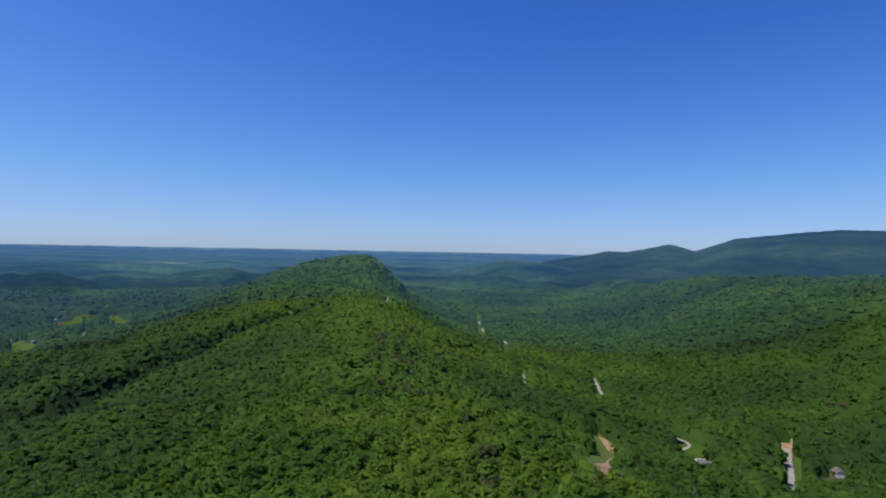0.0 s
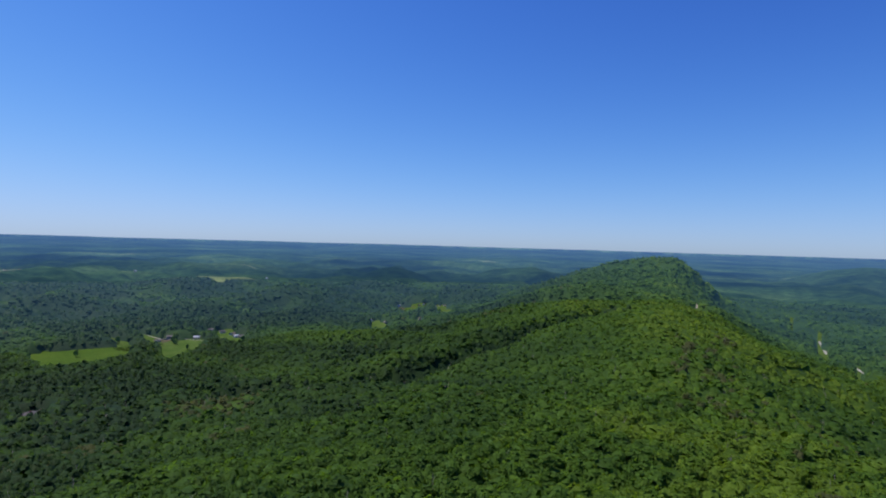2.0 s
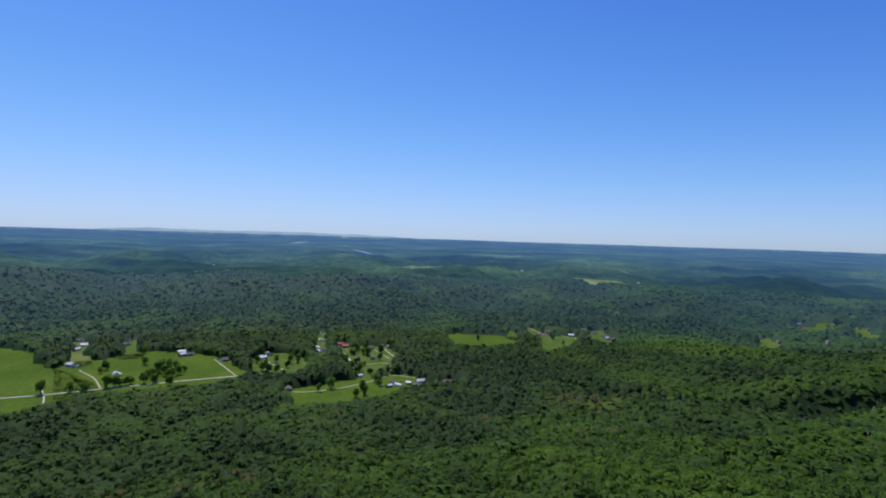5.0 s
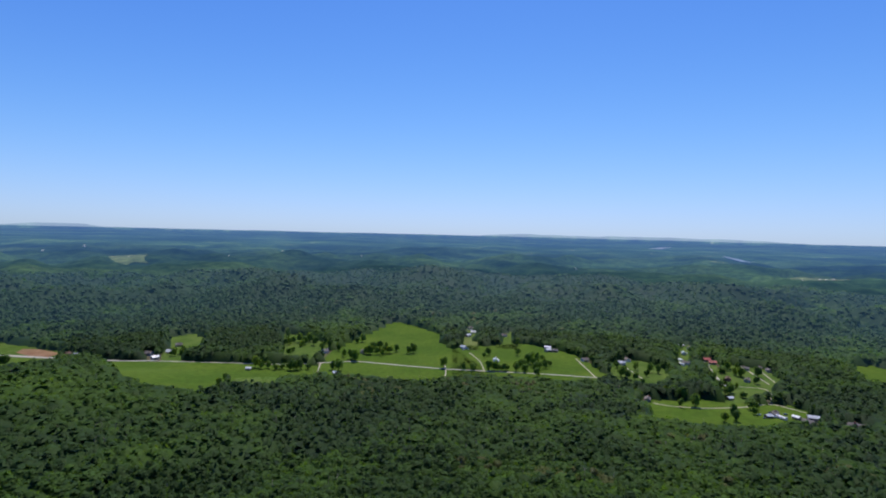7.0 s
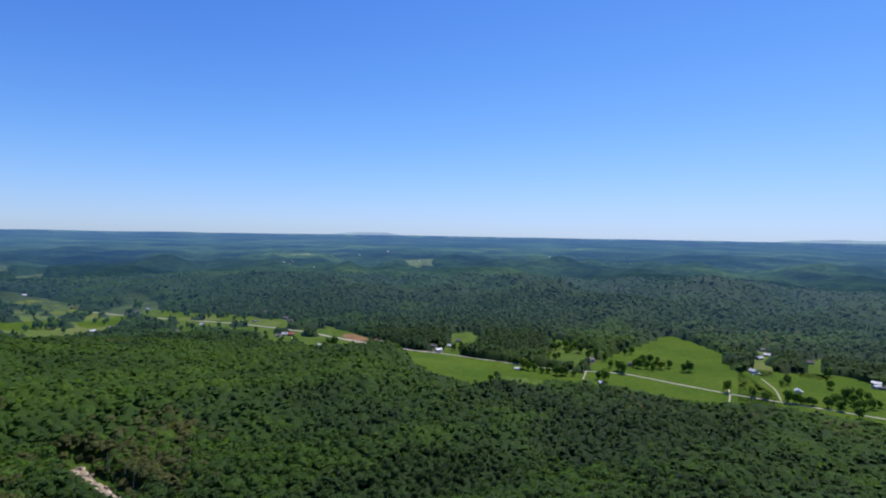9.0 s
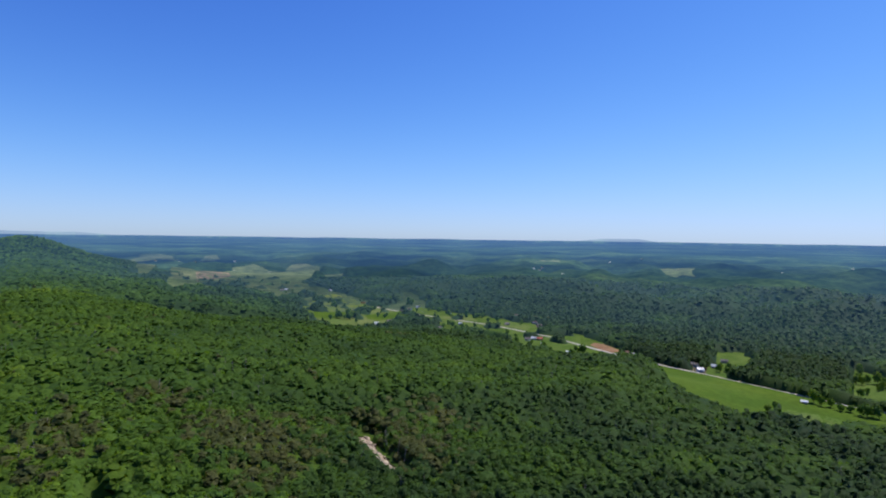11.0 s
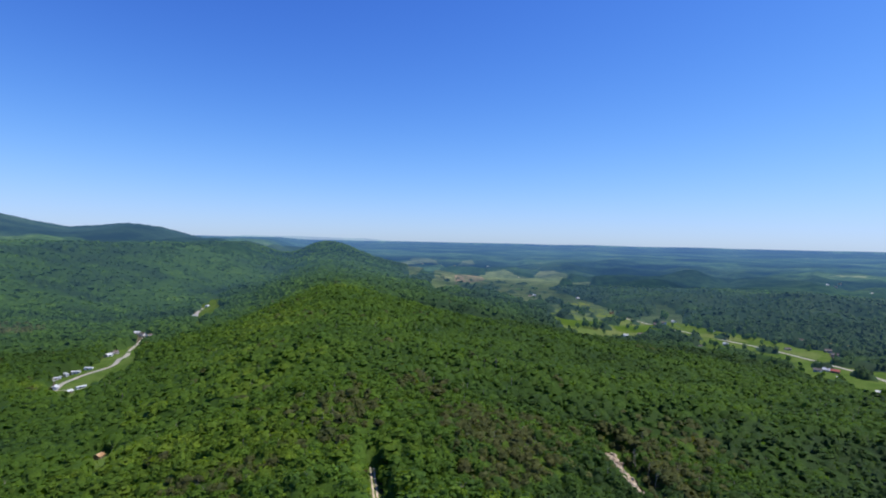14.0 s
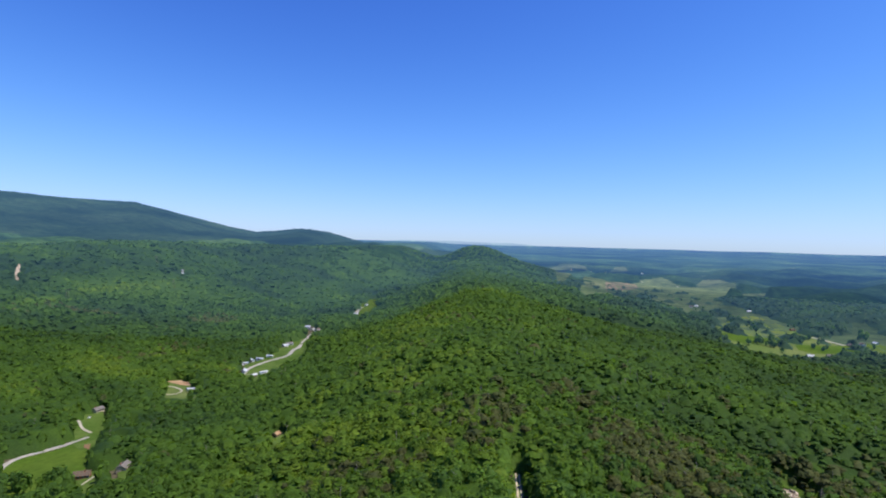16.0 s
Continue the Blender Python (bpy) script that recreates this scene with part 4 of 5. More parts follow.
def crown_shape(rings, angles, size, rough, *spray):
    """A lumpy leafy dome with sprays of leaves standing out of it."""
    v0, f0 = blob(rings, angles, rng, rough)
    return joined((v0 * size, f0), tufts(spray[0], spray[1], rng, *spray[2:]))


SHAPES_NEAR = [crown_shape((6, 9, 8), (0.5, 1.05, 1.75), 0.78, 0.15, 44, 0.19, -0.6, 10, 0.42) for _ in range(9)]
SHAPES_FINE = [crown_shape((6, 9, 9), (0.5, 1.05, 1.75), 0.74, 0.15, 88, 0.15, -0.65, 12, 0.40) for _ in range(9)]
SHAPES_MID = [crown_shape((4, 6), (0.65, 1.5), 0.86, 0.15, 7, 0.28, -0.3, 6, 0.45) for _ in range(14)]
SHAPES_EDGE = [crown_shape((5, 7, 6), (0.6, 1.3, 2.2), 0.85, 0.13, 18, 0.32, -0.95, 9, 0.45) for _ in range(8)]
SHAPES_FAR = [crown_shape((4, 5), (0.7, 1.5), 0.88, 0.17, 4, 0.36, -0.3, 4, 0.5) for _ in range(14)]

near_x, near_y = scatter(190, 420, -46, 252, 6.2, rng)
near_r = np.hypot(near_x, near_y)
THING_R = 245.0
lone = (near_r > 200) & (near_r < THING_R) & ((np.abs(ridge_side(near_x, near_y)) < 75))
lone &= np.cumsum(lone) <= 90
def at_edge(x, y, d):
    """Trees that stand at the rim of a clearing."""
    return cleared(x + d, y) | cleared(x - d, y) | cleared(x, y + d) | cleared(x, y - d)


mid_x, mid_y = scatter(420, 1050, -46, 252, 7.2, rng)
far_x, far_y = [np.concatenate(q) for q in zip(scatter(1050, 1500, -46, 252, 10.8, rng), scatter(1500, 2350, -46, 252, 18.0, rng))]
near_rim = at_edge(near_x, near_y, 8.0)
lone &= ~near_rim
wood_x, wood_y = near_x[~lone & ~near_rim], near_y[~lone & ~near_rim]
mid_rim, far_rim = at_edge(mid_x, mid_y, 9.0), at_edge(far_x, far_y, 12.0)
rim_x, rim_y = np.concatenate([near_x[near_rim], mid_x[mid_rim], far_x[far_rim]]), np.concatenate([near_y[near_rim], mid_y[mid_rim], far_y[far_rim]])
fine = np.hypot(wood_x, wood_y) < 305
distant = np.hypot(far_x, far_y) > 1500
for nm, label, (x, y), shapes, radius, tall in (
        ("crestside_woods", "fresh green hardwood canopy close along the crest", (wood_x[fine], wood_y[fine]), SHAPES_FINE, 4.8, 16),
        ("near_woods", "fresh green hardwood canopy on the ridge", (wood_x[~fine], wood_y[~fine]), SHAPES_NEAR, 4.8, 16),
        ("hillside_woods", "dense green hardwood canopy on hillside and valley edge", (mid_x[~mid_rim], mid_y[~mid_rim]), SHAPES_MID, 5.0, 16),
        # beyond a kilometre blue haze is painted into the leaves as emission
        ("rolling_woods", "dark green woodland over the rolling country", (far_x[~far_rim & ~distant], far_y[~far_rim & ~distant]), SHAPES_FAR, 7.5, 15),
        ("distant_woods", "woodland far out on the plain, blue haze painted in", (far_x[~far_rim & distant], far_y[~far_rim & distant]), SHAPES_FAR, 12.5, 15),
        ("ridge_end_woods", "green woodland on the far knoll of the ridge, blue haze painted in", scatter(2350, 3050, 191, 211, 15.0, rng), SHAPES_FAR, 8.5, 15),
        ("woodland_edge", "full-crowned trees along the rims of fields and roads", (rim_x, rim_y), SHAPES_EDGE, 5.2, 13.5),
        ("backside_woods", "green woodland on the slope behind", scatter(60, 2350, 252, 314, 24.0, rng), SHAPES_FAR, 15.0, 15),
        ("crest_woods", "green woodland on the crest", scatter(0, 190, -46, 252, 9.0, rng), SHAPES_FAR, 6.2, 15)):
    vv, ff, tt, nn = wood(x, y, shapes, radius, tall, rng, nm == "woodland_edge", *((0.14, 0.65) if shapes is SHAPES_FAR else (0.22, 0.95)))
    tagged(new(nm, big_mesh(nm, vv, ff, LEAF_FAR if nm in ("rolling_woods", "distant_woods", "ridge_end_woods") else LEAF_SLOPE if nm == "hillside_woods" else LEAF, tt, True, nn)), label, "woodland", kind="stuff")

# leafless grey trunks that stand up out of the canopy
stick_v, stick_f = [], []
sx, sy = scatter(195, 720, -46, 252, 17.0, rng)
side = ridge_side(sx, sy)
chance = 0.10 + 0.5 * (tree_tint(sx, sy, rng) > 0.92) + 0.25 * (vnoise(sx, sy, 60, 81) > 0.3) + 0.3 * smooth(-300, -420, side) * (vnoise(sx, sy, 90, 82) > 0.1)
keep = rng.random(len(sx)) < chance
for x, y in zip(sx[keep], sy[keep]):
    z0, tall = float(ground(x, y)) + 7.0, float(rng.uniform(8.5, 12.0))
    lean = rng.standard_normal(2) * 0.5
    tip = (x + lean[0], y + lean[1], z0 + tall)
    limbs = [((x, y, z0), tip, 0.20, 0.05)]
    for k in range(5):
        f, u = float(rng.uniform(0, 6.28)), float(rng.uniform(0.5, 0.9))
        root = (x + lean[0] * u, y + lean[1] * u, z0 + tall * u)
        out = float(rng.uniform(1.2, 2.6))
        limbs.append((root, (root[0] + out * math.cos(f), root[1] + out * math.sin(f), root[2] + out * 0.9), 0.09, 0.03))
    for a, b, r0, r1 in limbs:
        n = len(stick_v)
        for (px, py, pz), r in ((a, r0), (b, r1)):
            stick_v += [(px + r, py - r * 0.6, pz), (px - r, py - r * 0.6, pz), (px, py + r * 1.1, pz)]
        stick_f += [(n, n + 1, n + 4), (n, n + 4, n + 3), (n + 1, n + 2, n + 5), (n + 1, n + 5, n + 4), (n + 2, n, n + 3), (n + 2, n + 3, n + 5)]
tagged(new("bare_trunks", big_mesh("bare_trunks", np.array(stick_v), np.array(stick_f), PALE_BARK)), "leafless grey trunks and twigs among the green crowns", "dead trees", kind="stuff")

# shrubs beside the track and the rock ledge, lower towards the open ground
x, y = [q.ravel() for q in np.meshgrid(np.arange(-110, 110, 2.6), np.arange(-410, -170, 2.6))]
x, y = x + rng.uniform(-1, 1, len(x)), y + rng.uniform(-1, 1, len(x))
away = np.minimum(line_away(TRACK, x, y), 0.6 * line_away(LEDGE, x, y) - 2.8)
keep = (away > 2.6) & (away < 12) & (np.hypot(x, y) > 175)
x, y, away = x[keep], y[keep], away[keep]
vs, fs, ts, ns, base = [], [], [], [], 0
for near in range(5):
    pick = (away >= 1.9 + 2.0 * near) & (away < 1.9 + 2.0 * (near + 1))
    vv, ff, tt, nn = wood(x[pick], y[pick], SHAPES_MID, 2.0 + 0.25 * near, (4.6 + 4.0 * near) if near < 3 else 13.0, rng)
    vs, fs, ts, ns, base = vs + [vv], fs + [ff + base], ts + [tt], ns + [nn], base + len(vv)
tagged(new("shrubs", big_mesh("shrubs", np.concatenate(vs), np.concatenate(fs), LEAF, np.concatenate(ts), True, np.concatenate(ns))),
       "green and brown shrubs beside track and rocks", "shrubs", kind="stuff")

# a leafy sheet added below the crown tops, so their gaps don't turn black
steps = np.concatenate([np.arange(185, 1100, 9.0), np.arange(1100, 2350, 16.0)])


def under(x, y):
    k = np.hypot(x, y)
    k = k / reach(k)
    high = (np.interp(np.hypot(x, y), [420, 620, 960, 1120], [11.0, 12.6, 12.4, 10.5]) + canopy_lift(x, y) + 2.0 * vnoise(x, y, 11, 51)) * k
    return ground(x, y) + high


v, t = polar_sheet(steps, np.radians(np.arange(-46, 252.01, 0.7)), under, False)
open_land = cleared(v[:, 0], v[:, 1])
near_rock = np.minimum(line_away(TRACK, v[:, 0], v[:, 1]), 0.47 * line_away(LEDGE, v[:, 0], v[:, 1]) - 1.5)
floor_z = ground(v[:, 0], v[:, 1])
v[:, 2] = np.where(open_land & (near_rock > 12), floor_z - 1.5, v[:, 2])      # the sheet slopes down to the open land and covers dark rims
v[:, 2] = floor_z + 0.2 + (v[:, 2] - floor_z - 0.2) * smooth(1.5, 11, near_rock)
open_land |= near_rock < 2
t = t[~open_land[t].all(axis=1)]
shade = 0.93 * np.minimum(tree_tint(v[:, 0], v[:, 1], rng), 0.8)
tagged(new("undergrowth", big_mesh("undergrowth", v, t, LEAF, shade, True)),
       "leafy sheet added under the canopy to lighten its gaps", "undergrowth", kind="stuff")

# ---- the far country and the mountains, a backdrop ----
SKYLINE_AZ = [-98, -70, -48, -39.7, -36.4, -33, -28.6, -26.8, -25.2, -23, -21, -19, -17, -15.1, -13, -9, 195, 205, 211, 215, 217, 218.2, 220, 222.5, 225, 230, 233.4, 237.9, 243, 250, 262]
SKYLINE_EL = [3.4, 2.8, 2.3, 2.2, 2.3, 2.0, 1.5, 0.8, 0.3, 0.94, 0.5, 0.1, 0.15, -0.3, -0.6, -1.5, -1.5, -0.9, -0.5, 0.6, 0.85, 0.95, 0.7, 0.45, 0.9, 2.1, 2.9, 2.85, 3.2, 3.4, 3.4]


def azimuth(x, y):
    a = np.degrees(np.arctan2(-x, y))
    return np.where(a < -98, a + 360, a)


def far_land(x, y):
    r, a = np.hypot(x, y), azimuth(x, y)
    base = ground(x, y) + 9 * r / reach(r)
    base = base + (vnoise(x, y, 90, 41) * 6 + vnoise(x, y, 30, 42) * 2.5 + (vnoise(x, y, 270, 43) * 28 + vnoise(x, y, 110, 47) * 18) * smooth(2200, 2600, r)) * (1 - smooth(2800, 4700, r)) * smooth(2080, 2400, r) * smooth(220, 520, np.abs(ridge_side(x, y)))
    knob = H + 3600 * np.tan(np.radians(np.interp(a, [-22, -14, -11, -7, -4.5, -2, 1, 3], [-3.2, -1.6, -1.2, -1.0, -1.4, -2.1, -3.5, -6]))) - 110 * np.abs((r - 3600) / 600) ** 2
    land = np.maximum(base, np.where((a < 3) & (a > -22), knob, -1e3))
    free = np.zeros(x.shape, bool)
    for _, _, _, poly in FIELDS:
        free |= inside(poly, x, y)
    return np.where(free, ground(x, y) + 1.5, land)


def mountain_land(x, y):
    r, a = np.hypot(x, y), azimuth(x, y)
    el = np.interp(a, SKYLINE_AZ, SKYLINE_EL)
    base = ground(x, y)
    peak = H + 4400 * np.tan(np.radians(el))
    rise = smooth(2500, 4400, r) ** 0.8
    folds = (60 * vnoise(x, y, 420, 44) + 35 * vnoise(x, y, 150, 45)) * rise * (1 - rise) * 2
    return base - 12 + (peak - base + 12) * rise + folds + 5 * vnoise(x, y, 25, 46) * rise - smooth(4400, 4850, r) * 260


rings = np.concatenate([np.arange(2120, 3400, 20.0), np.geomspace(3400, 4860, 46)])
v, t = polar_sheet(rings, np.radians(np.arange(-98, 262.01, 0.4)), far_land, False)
tagged(new("backdrop", big_mesh("backdrop", v, t, DISTANCE, None, True)), "far wooded plain, bluer with distance by painted haze", "backdrop", kind="structure")
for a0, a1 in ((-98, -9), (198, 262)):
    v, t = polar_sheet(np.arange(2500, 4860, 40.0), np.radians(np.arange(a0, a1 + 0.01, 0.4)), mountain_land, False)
    tagged(new("mountain_backdrop", big_mesh("mountain_backdrop", v, t, MOUNTAIN, None, True)), "long wooded mountain, blue haze painted into its colour", "mountain", kind="structure")
FAINT_AZ = [40, 70, 76, 85, 92, 99, 104, 138, 141, 145, 150, 190, 196, 203, 208, 214]
FAINT_EL = [-0.6, -0.45, -0.08, 0.02, -0.03, 0.06, -0.3, -0.45, -0.05, -0.02, -0.45, -0.45, -0.05, 0.05, 0.05, -0.6]


def faint_land(x, y):
    r, a = np.hypot(x, y), azimuth(x, y)
    el = np.interp(a, FAINT_AZ, FAINT_EL) + 0.05 * vnoise(a * 10, 0 * a, 14, 71)
    return H + 4890 * np.tan(np.radians(el)) - 60 * smooth(4890, 4800, r)


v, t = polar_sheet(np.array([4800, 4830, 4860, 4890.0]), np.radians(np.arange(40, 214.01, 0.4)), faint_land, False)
tagged(new("mountain_backdrop", big_mesh("mountain_backdrop", v, t, FAINT, None, True)), "far ranges beyond the plain, painted pale with haze", "mountain", kind="structure")

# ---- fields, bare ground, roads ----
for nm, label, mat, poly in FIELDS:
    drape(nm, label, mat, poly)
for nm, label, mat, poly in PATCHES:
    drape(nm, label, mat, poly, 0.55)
for nm, label, mat, w, line in ROADS:
    ribbon(nm, label, mat, w, line)
ribbon("grass_verge", "rough grass beside a track on the crest", DRY, 5.0, TRACK, 0.2)
for off in (-0.85, 0.85):
    ribbon("ridge_track", "pale bare-earth wheel rut of a track on the wooded crest", EARTH, 0.95, [(x + off * 0.92, y + off * 0.35) for x, y in TRACK])


# ---- houses ----


def prism(w, l, h, rise, x=0.0, y=0.0):
    """Walls with two gables."""
    vs = [(x + sx * w / 2, y + sy * l / 2, z) for z in (-1.2, h) for sx, sy in ((-1, -1), (1, -1), (1, 1), (-1, 1))]
    vs += [(x, y - l / 2, h + rise), (x, y + l / 2, h + rise)]
    return vs, [(0, 1, 5, 4), (1, 2, 6, 5), (2, 3, 7, 6), (3, 0, 4, 7), (4, 5, 8), (6, 7, 9)]


def roof_slabs(w, l, h, rise, over=0.6, thick=0.25):
    vs, fs = [], []
    slope = rise / (w / 2)
    for side in (-1, 1):
        b = len(vs)
        ex, ez = side * (w / 2 + over), h - over * slope
        for yy in (-l / 2 - over, l / 2 + over):
            vs += [(ex, yy, ez + 0.02), (0, yy, h + rise + 0.02), (0, yy, h + rise + thick), (ex, yy, ez + thick)]
        fs += [(b, b + 1, b + 2, b + 3), (b + 7, b + 6, b + 5, b + 4), (b, b + 4, b + 5, b + 1), (b + 3, b + 2, b + 6, b + 7), (b, b + 3, b + 7, b + 4)]
    return vs, fs


def box(cx, cy, cz, sx, sy, sz):
    vs = [(cx + a * sx / 2, cy + b * sy / 2, cz + c * sz / 2) for c in (-1, 1) for a, b in ((-1, -1), (1, -1), (1, 1), (-1, 1))]
    return vs, [(3, 2, 1, 0), (4, 5, 6, 7), (0, 1, 5, 4), (1, 2, 6, 5), (2, 3, 7, 6), (3, 0, 4, 7)]


def building(kind, w, l, h, rise, wall, roof, label, windows=3, porch=False, chimney=True, big_door=False):
    ob = tagged(new(kind), label, "barn" if "barn" in kind else "shed" if "shed" in kind else "house")
    part("wall", mesh_of("wall", *prism(w, l, h, rise), wall), ob)
    part("roof", mesh_of("roof", *roof_slabs(w, l, h, rise), roof), ob)
    dw, dh = (3.2, 3.2) if big_door else (1.0, 2.05)
    part("door", mesh_of("door", *box(w / 2 + 0.03, -l * 0.1, dh / 2, 0.08, dw, dh), WOOD), ob)
    glass = mesh_of("window", *box(0, 0, 0, 0.1, 1.2, 1.3), GLASS)
    trim = mesh_of("window_frame", *box(0, 0, 0, 0.06, 1.5, 1.6), WHITE)
    for side in (-1, 1):
        for k in range(windows):
            yy = l * ((k + 0.5) / windows - 0.5) * 0.86 + (l * 0.13 if side == 1 else 0)
            if abs(yy) < l / 2 - 0.9:
                wdw = part("window", glass, ob, at=pose(side * (w / 2 + 0.02), yy, 1.6))
                part("window_frame", trim, wdw)
    if chimney:
        part("chimney", mesh_of("chimney", *box(w * 0.18, l * 0.2, h + rise * 0.75, 0.8, 0.8, rise + 1.0), BRICK), ob)
    if porch:
        part("porch_roof", mesh_of("porch_roof", *box(w / 2 + 1.4, -l * 0.1, h - 0.2, 2.8, l * 0.5, 0.18), roof), ob)
        post = mesh_of("post", *box(0, 0, (h - 0.2) / 2 - 0.3, 0.15, 0.15, h + 0.4), WHITE)
        for k in (-1, 1):
            part("post", post, ob, at=pose(w / 2 + 2.6, -l * 0.1 + k * l * 0.23, 0))
    return ob


KINDS = {
    "w": dict(kind="house", w=7, l=10.5, h=3.0, rise=2.3, wall=WHITE, roof=SHINGLE, label="white-sided farmhouse with grey shingle roof and porch", porch=True),
    "t": dict(kind="house", w=6.8, l=9.6, h=2.9, rise=2.2, wall=WHITE, roof=TIN, label="white house with pale metal roof beside the field", porch=True),
    "b": dict(kind="house", w=7.2, l=11, h=2.9, rise=2.2, wall=BRICK, roof=BROWN_ROOF, label="brick house with brown shingle roof among trees"),
    "n": dict(kind="house", w=7, l=10.5, h=2.9, rise=2.2, wall=TAN, roof=SHINGLE, label="tan house with grey shingle roof on a lawn"),
    "r": dict(kind="barn", w=8, l=11, h=3.2, rise=2.4, wall=WOOD, roof=RED_ROOF, label="wooden barn with red metal roof", big_door=True, chimney=False, windows=1),
    "g": dict(kind="barn", w=6.6, l=10.5, h=3.2, rise=2.0, wall=TAN, roof=TIN, label="long barn with pale metal roof", big_door=True, chimney=False, windows=2),
    "m": dict(kind="mobile_home", w=4.0, l=11, h=2.6, rise=0.7, wall=WHITE, roof=TIN, label="long white mobile home in a clearing", chimney=False, windows=4),
    "c": dict(kind="shed", w=5, l=6, h=2.6, rise=1.4, wall=WOOD, roof=CLAY, label="small wooden cabin with tan roof in the woods", chimney=False, windows=1),
    "s": dict(kind="shed", w=5, l=7, h=2.6, rise=1.4, wall=WOOD, roof=TIN, label="small wooden shed with metal roof", chimney=False, windows=1, big_door=False),
}
masters = {}
for hx, hy, turn, k in HOUSES:
    rr = math.hypot(hx, hy)
    sc = rr / float(reach(rr))
    lie = float(far_land(np.array(hx), np.array(hy))) if rr > 2120 else float(ground(hx, hy))
    m = pose(hx, hy, lie + 0.3 * sc, 0, 0, turn)
    if k not in masters:
        masters[k] = building(**KINDS[k])
        masters[k].matrix_basis = m
    else:
        copy_thing(masters[k], m)


# ---- cars by the houses ----


def car(paint, label):
    ob = tagged(new("car"), label, "car")
    vs, fs = box(0, 0, 0.62, 1.75, 4.4, 0.65)
    vs[4:8] = [(q[0] * 0.94, q[1] * 0.97, q[2]) for q in vs[4:8]]
    part("body", mesh_of("body", vs, fs, paint), ob)
    vs, fs = box(0, -0.2, 1.2, 1.55, 2.4, 0.5)
    vs[4:8] = [(q[0] * 0.84, q[1] * 0.72, q[2]) for q in vs[4:8]]
    part("cabin", mesh_of("cabin", vs, fs, GLASS), ob)
    part("car_roof", mesh_of("car_roof", *box(0, -0.2, 1.48, 1.3, 1.7, 0.06), paint), ob)
    vs = [(sx, 0.32 * math.cos(a * 0.5236), 0.32 + 0.32 * math.sin(a * 0.5236)) for sx in (-0.11, 0.11) for a in range(12)]
    fs = [tuple(range(11, -1, -1)), tuple(range(12, 24))] + [(a, (a + 1) % 12, 12 + (a + 1) % 12, 12 + a) for a in range(12)]
    wheel = mesh_of("wheel", vs, fs, RUBBER)
    for sx in (-0.8, 0.8):
        for sy in (-1.35, 1.35):
            part("wheel", wheel, ob, at=pose(sx, sy, 0))
    return ob


CARS = [(-676, 170, 20, 0), (-664, 172, 75, 2), (-672, 184, 40, 0), (-690, 200, 10, 2), (-930, 176, 60, 1), (-945, 170, 80, 1), (-925, 160, 15, 0),
        (-884, -222, 30, 0), (-876, -228, 80, 0), (-922, -86, 40, 2), (571, -378, 30, 0), (408, -268, 60, 0), (-514, -932, 30, 1), (-610, -772, 10, 2)]
paints = [(PAINT_WHITE, "white car parked beside a house"), (PAINT_RED, "red car parked beside a house"), (PAINT_BLUE, "blue-grey car parked in a yard")]
car_masters = {}
for cx, cy, turn, k in CARS:
    m = pose(cx, cy, float(ground(cx, cy)) + 0.55, 0, 0, turn)
    if k not in car_masters:
        car_masters[k] = car(*paints[k])
        car_masters[k].matrix_basis = m
    else:
        copy_thing(car_masters[k], m)


# ---- power line over the eastern upland ----


def power_pole(label):
    """A wooden frame of two poles with a cross arm, braces and insulators."""
    ob = tagged(new("power_pole"), label, "power pole")

    def post(x):
        vs = [(x + r * math.cos(k * 0.785), r * math.sin(k * 0.785), z) for z, r in ((-1.0, 0.28), (21.0, 0.17)) for k in range(8)]
        return vs, [(k, (k + 1) % 8, 8 + (k + 1) % 8, 8 + k) for k in range(8)] + [tuple(range(8, 16))]

    for x in (-2.2, 2.2):
        part("post", mesh_of("post", *post(x), PALE_BARK), ob)
    part("cross_arm", mesh_of("cross_arm", *box(0, 0, 19.4, 10.5, 0.3, 0.4), PALE_BARK), ob)
    for a in (-1, 1):
        vs = [(a * 2.2, -0.1, 13.0), (a * 2.2, 0.1, 13.0), (a * 2.2, 0.1, 13.4), (a * 2.2, -0.1, 13.4), (-a * 2.2, -0.1, 18.2), (-a * 2.2, 0.1, 18.2), (-a * 2.2, 0.1, 18.6), (-a * 2.2, -0.1, 18.6)]
        part("brace", mesh_of("brace", vs, [(0, 1, 5, 4), (1, 2, 6, 5), (2, 3, 7, 6), (3, 0, 4, 7)], PALE_BARK), ob)
    for x in (-4.9, 0.0, 4.9):
        part("insulator", mesh_of("insulator", *box(x, 0, 18.6, 0.25, 0.25, 1.3), GLASS), ob)
    return ob


pole = power_pole("tall two-post wooden power pole standing in the woods")
for k, (px, py) in enumerate(POLES):
    m = pose(px, py, float(ground(px, py)), 0, 0, 60)
    if k:
        copy_thing(pole, m)
    else:
        pole.matrix_basis = m


# ---- single trees ----


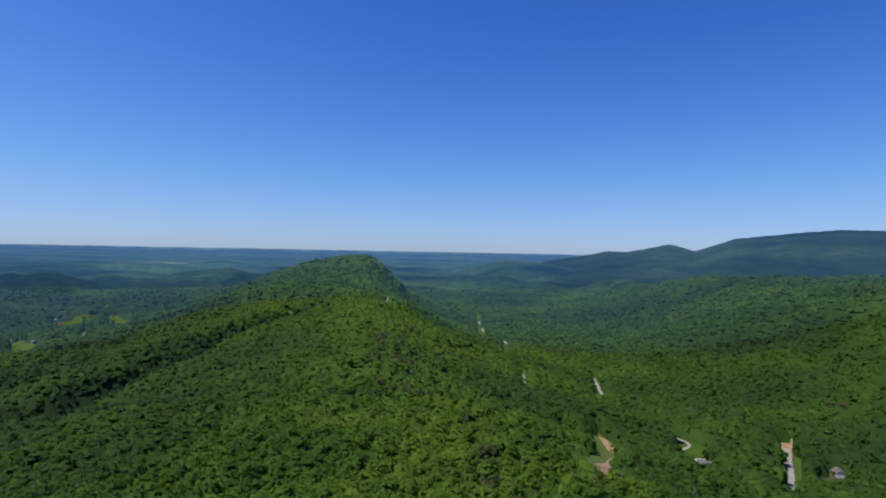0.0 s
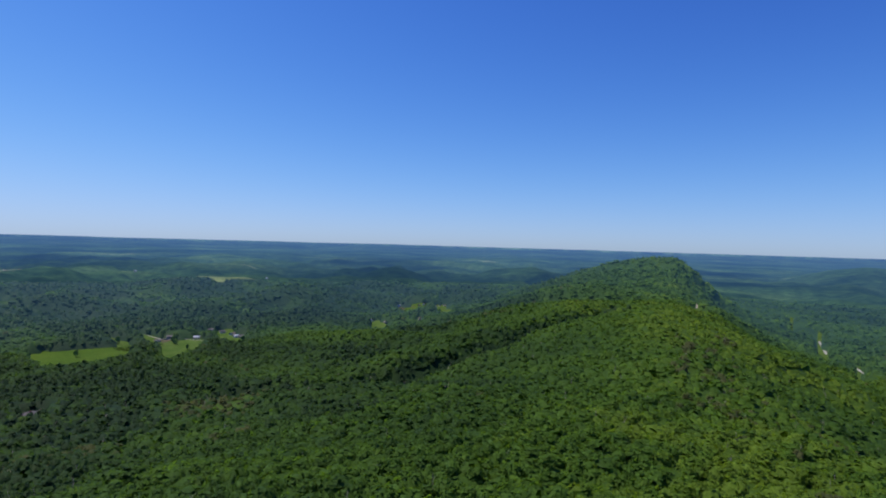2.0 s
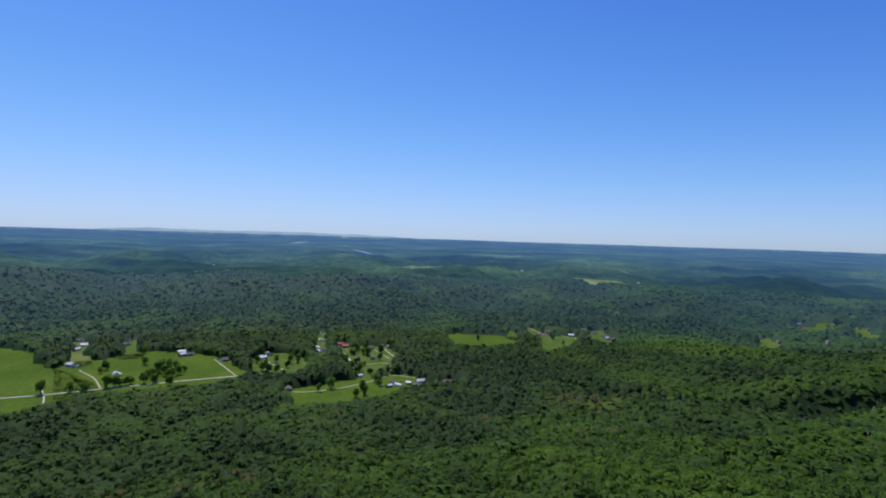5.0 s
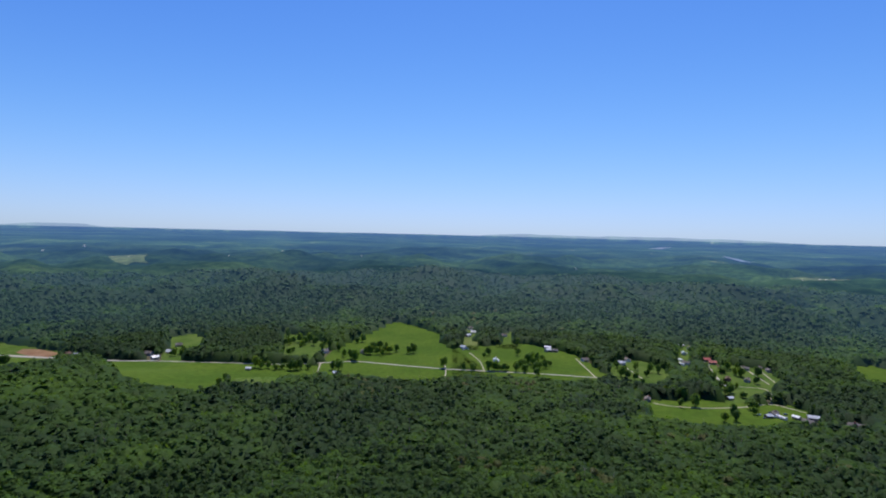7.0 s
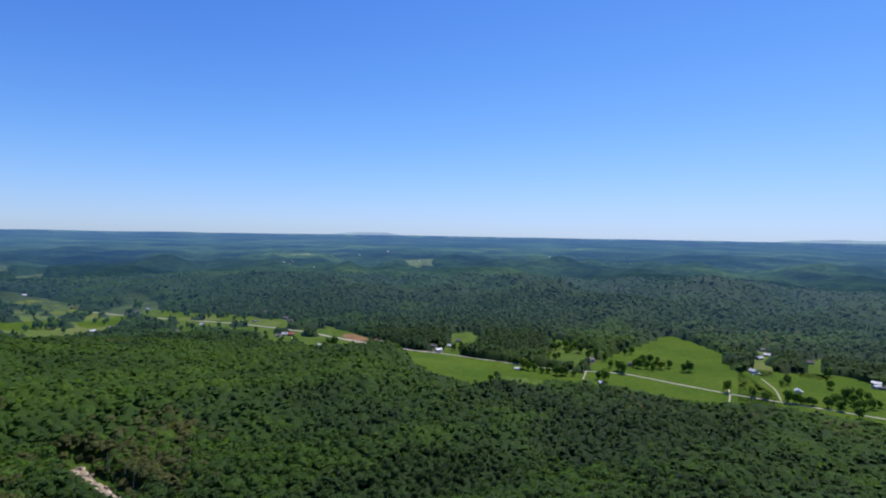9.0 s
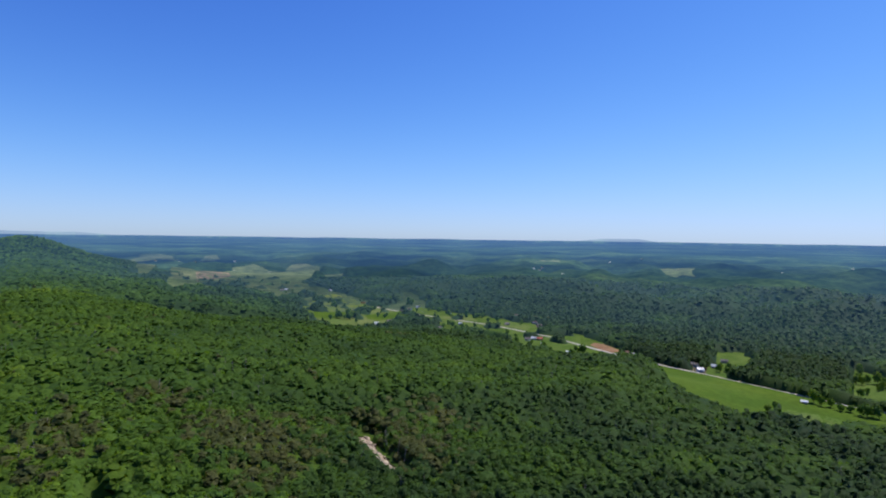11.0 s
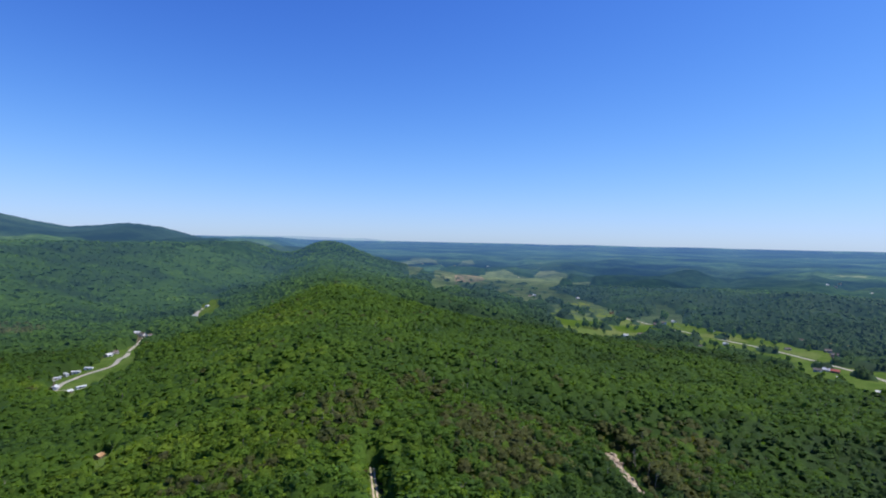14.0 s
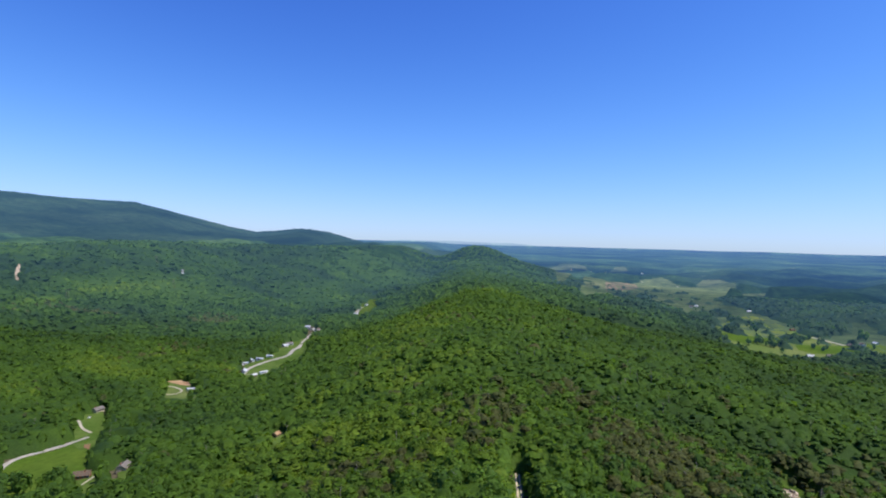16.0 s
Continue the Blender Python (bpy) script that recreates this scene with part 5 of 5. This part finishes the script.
def trunk_mesh(height, radius, rnd):
    """A tapered trunk that leans a little, with limbs."""
    bm = bmesh.new()

    def limb(a, b, r0, r1, seg=6):
        a, b = Vector(a), Vector(b)
        d = (b - a).normalized()
        u = d.orthogonal().normalized()
        w = d.cross(u)
        lo = [bm.verts.new(a + (u * math.cos(k * 6.283 / seg) + w * math.sin(k * 6.283 / seg)) * r0) for k in range(seg)]
        hi = [bm.verts.new(b + (u * math.cos(k * 6.283 / seg) + w * math.sin(k * 6.283 / seg)) * r1) for k in range(seg)]
        for k in range(seg):
            bm.faces.new((lo[k], lo[(k + 1) % seg], hi[(k + 1) % seg], hi[k]))
        bm.faces.new(hi)

    fork = (0.3 * rnd.standard_normal(), 0.3 * rnd.standard_normal(), height * 0.5)
    limb((0, 0, -0.8), fork, radius, radius * 0.7, 7)
    limb(fork, (0.5 * rnd.standard_normal(), 0.5 * rnd.standard_normal(), height * 0.85), radius * 0.68, radius * 0.25)
    for k in range(4):
        f = 1.6 * k + rnd.random()
        z = height * rnd.uniform(0.4, 0.6)
        limb((fork[0] * z / fork[2], fork[1] * z / fork[2], z), (math.cos(f) * height * 0.2, math.sin(f) * height * 0.2, z + height * 0.22), radius * 0.35, radius * 0.12, 5)
    me = bpy.data.meshes.new("trunk")
    bm.to_mesh(me)
    bm.free()
    me.materials.append(BARK)
    return me


def crown_mesh(radius, up, mid, rnd, count=150, mat=None):
    v0, f0 = joined((lambda q: (q[0] * 0.72, q[1]))(blob((6, 9, 8), (0.6, 1.25, 2.3), rnd, 0.12)), tufts(count, 0.19, rnd, -0.9, 13, 0.42, 0.5))
    v0 = v0 * np.array([radius, radius, up]) + np.array([0, 0, mid])
    return big_mesh("crown", v0, f0, mat or LEAF_TREE)


tree_kinds = []
for k in range(9):
    h = float(rng.uniform(13, 17.5))
    rad = float(rng.uniform(3.9, 5.8))
    up = rad * float(rng.uniform(0.9, 1.2))
    tree_kinds.append((trunk_mesh(h - up * 0.8, 0.28, rng), crown_mesh(rad, up, h - up, rng)))


for k in range(6):
    h = float(rng.uniform(13, 17))
    rad = float(rng.uniform(5.0, 6.4))
    up = h * 0.47
    tree_kinds.append((trunk_mesh(h * 0.7, 0.35, rng), crown_mesh(rad, up, h - up, rng, 190)))


def plant(x, y, k, scale, turn, label, group=""):
    ob = tagged(new("tree"), label, "tree", group)
    ob.matrix_basis = Matrix.Translation((x, y, float(ground(x, y)))) @ pose(0, 0, 0, 0, 0, turn) @ Matrix.Scale(scale, 4)
    part("trunk", tree_kinds[k][0], ob)
    part("crown", tree_kinds[k][1], ob)
    return ob


for x, y in zip(near_x[lone][:300], near_y[lone][:300]):
    plant(float(x), float(y), int(rng.integers(9)), float(rng.uniform(0.85, 1.2)), float(rng.uniform(0, 360)),
          "fresh green hardwood tree on the ridge crest", "trees of the crest")
field_trees = [(x, y, float(rng.uniform(0.7, 1.15))) for places in GROVES for x, y in places]
for outline, count in SPRINKLE:
    xs, ys = [q[0] for q in outline], [q[1] for q in outline]
    x, y = rng.uniform(min(xs), max(xs), 300), rng.uniform(min(ys), max(ys), 300)
    keep = inside(outline, x, y)
    for _, _, _, w, line in ROADS:
        keep &= line_away(line, x, y) > (26 if w == 7 else 7)
    for hx, hy in YARDS:
        keep &= np.hypot(x - hx, y - hy) > 12
    field_trees += [(float(px), float(py), float(rng.uniform(0.5, 0.95))) for px, py in zip(x[keep][:count], y[keep][:count])]
for x, y, s in field_trees:
    plant(x, y, 9 + int(rng.integers(6)), s, float(rng.uniform(0, 360)), "round-crowned shade tree standing in a pasture", "trees of the pastures")

# ---- rock outcrop by the crest and pale ledges ----


def boulder(size, rnd):
    v0, f0 = blob((5, 7, 7), (0.6, 1.3, 2.2), rnd, 0.2)
    v0 = np.clip(v0, -0.72, 0.72) * np.array([size, size * rnd.uniform(0.6, 1.0), size * rnd.uniform(0.5, 0.8)])
    return big_mesh("boulder", v0, f0, ROCK)


def outcrop(name, label, spots, size, rnd):
    cx, cy = spots[0][:2]
    ob = tagged(new(name), label, "rock")
    cz = float(ground(cx, cy))
    ob.matrix_basis = pose(cx, cy, cz)
    for x, y in spots:
        part("boulder", boulder(size * float(rnd.uniform(0.6, 1.3)), rnd), ob, at=pose(x - cx, y - cy, float(ground(x, y)) - cz + 0.2 * size, 0, 0, float(rnd.uniform(0, 360))))
    return ob


ribbon("bare_ground", "stony bare ground under a rock ledge", ROCK, 6.5, LEDGE)
ledge = [(float(-72 - 0.10 * k + rng.standard_normal() * 1.6), float(-388 + 1.75 * k)) for k in range(44)]
outcrop("rock_outcrop", "pale broken rock ledge below the wooded crest", ledge, 3.3, rng)
SCAR = [(-143, 1222), (-123, 1133), (-112, 1082), (-98, 921), (-90, 889)]
scar = [(SCAR[k % 4][0] * (1 - q) + SCAR[k % 4 + 1][0] * q + 2.0 * float(rng.standard_normal()), SCAR[k % 4][1] * (1 - q) + SCAR[k % 4 + 1][1] * q) for k, q in enumerate(np.linspace(0.02, 0.98, 40).tolist())]
outcrop("rock_scar", "pale bare rock scar on the ridge flank", scar, 1.7, rng)
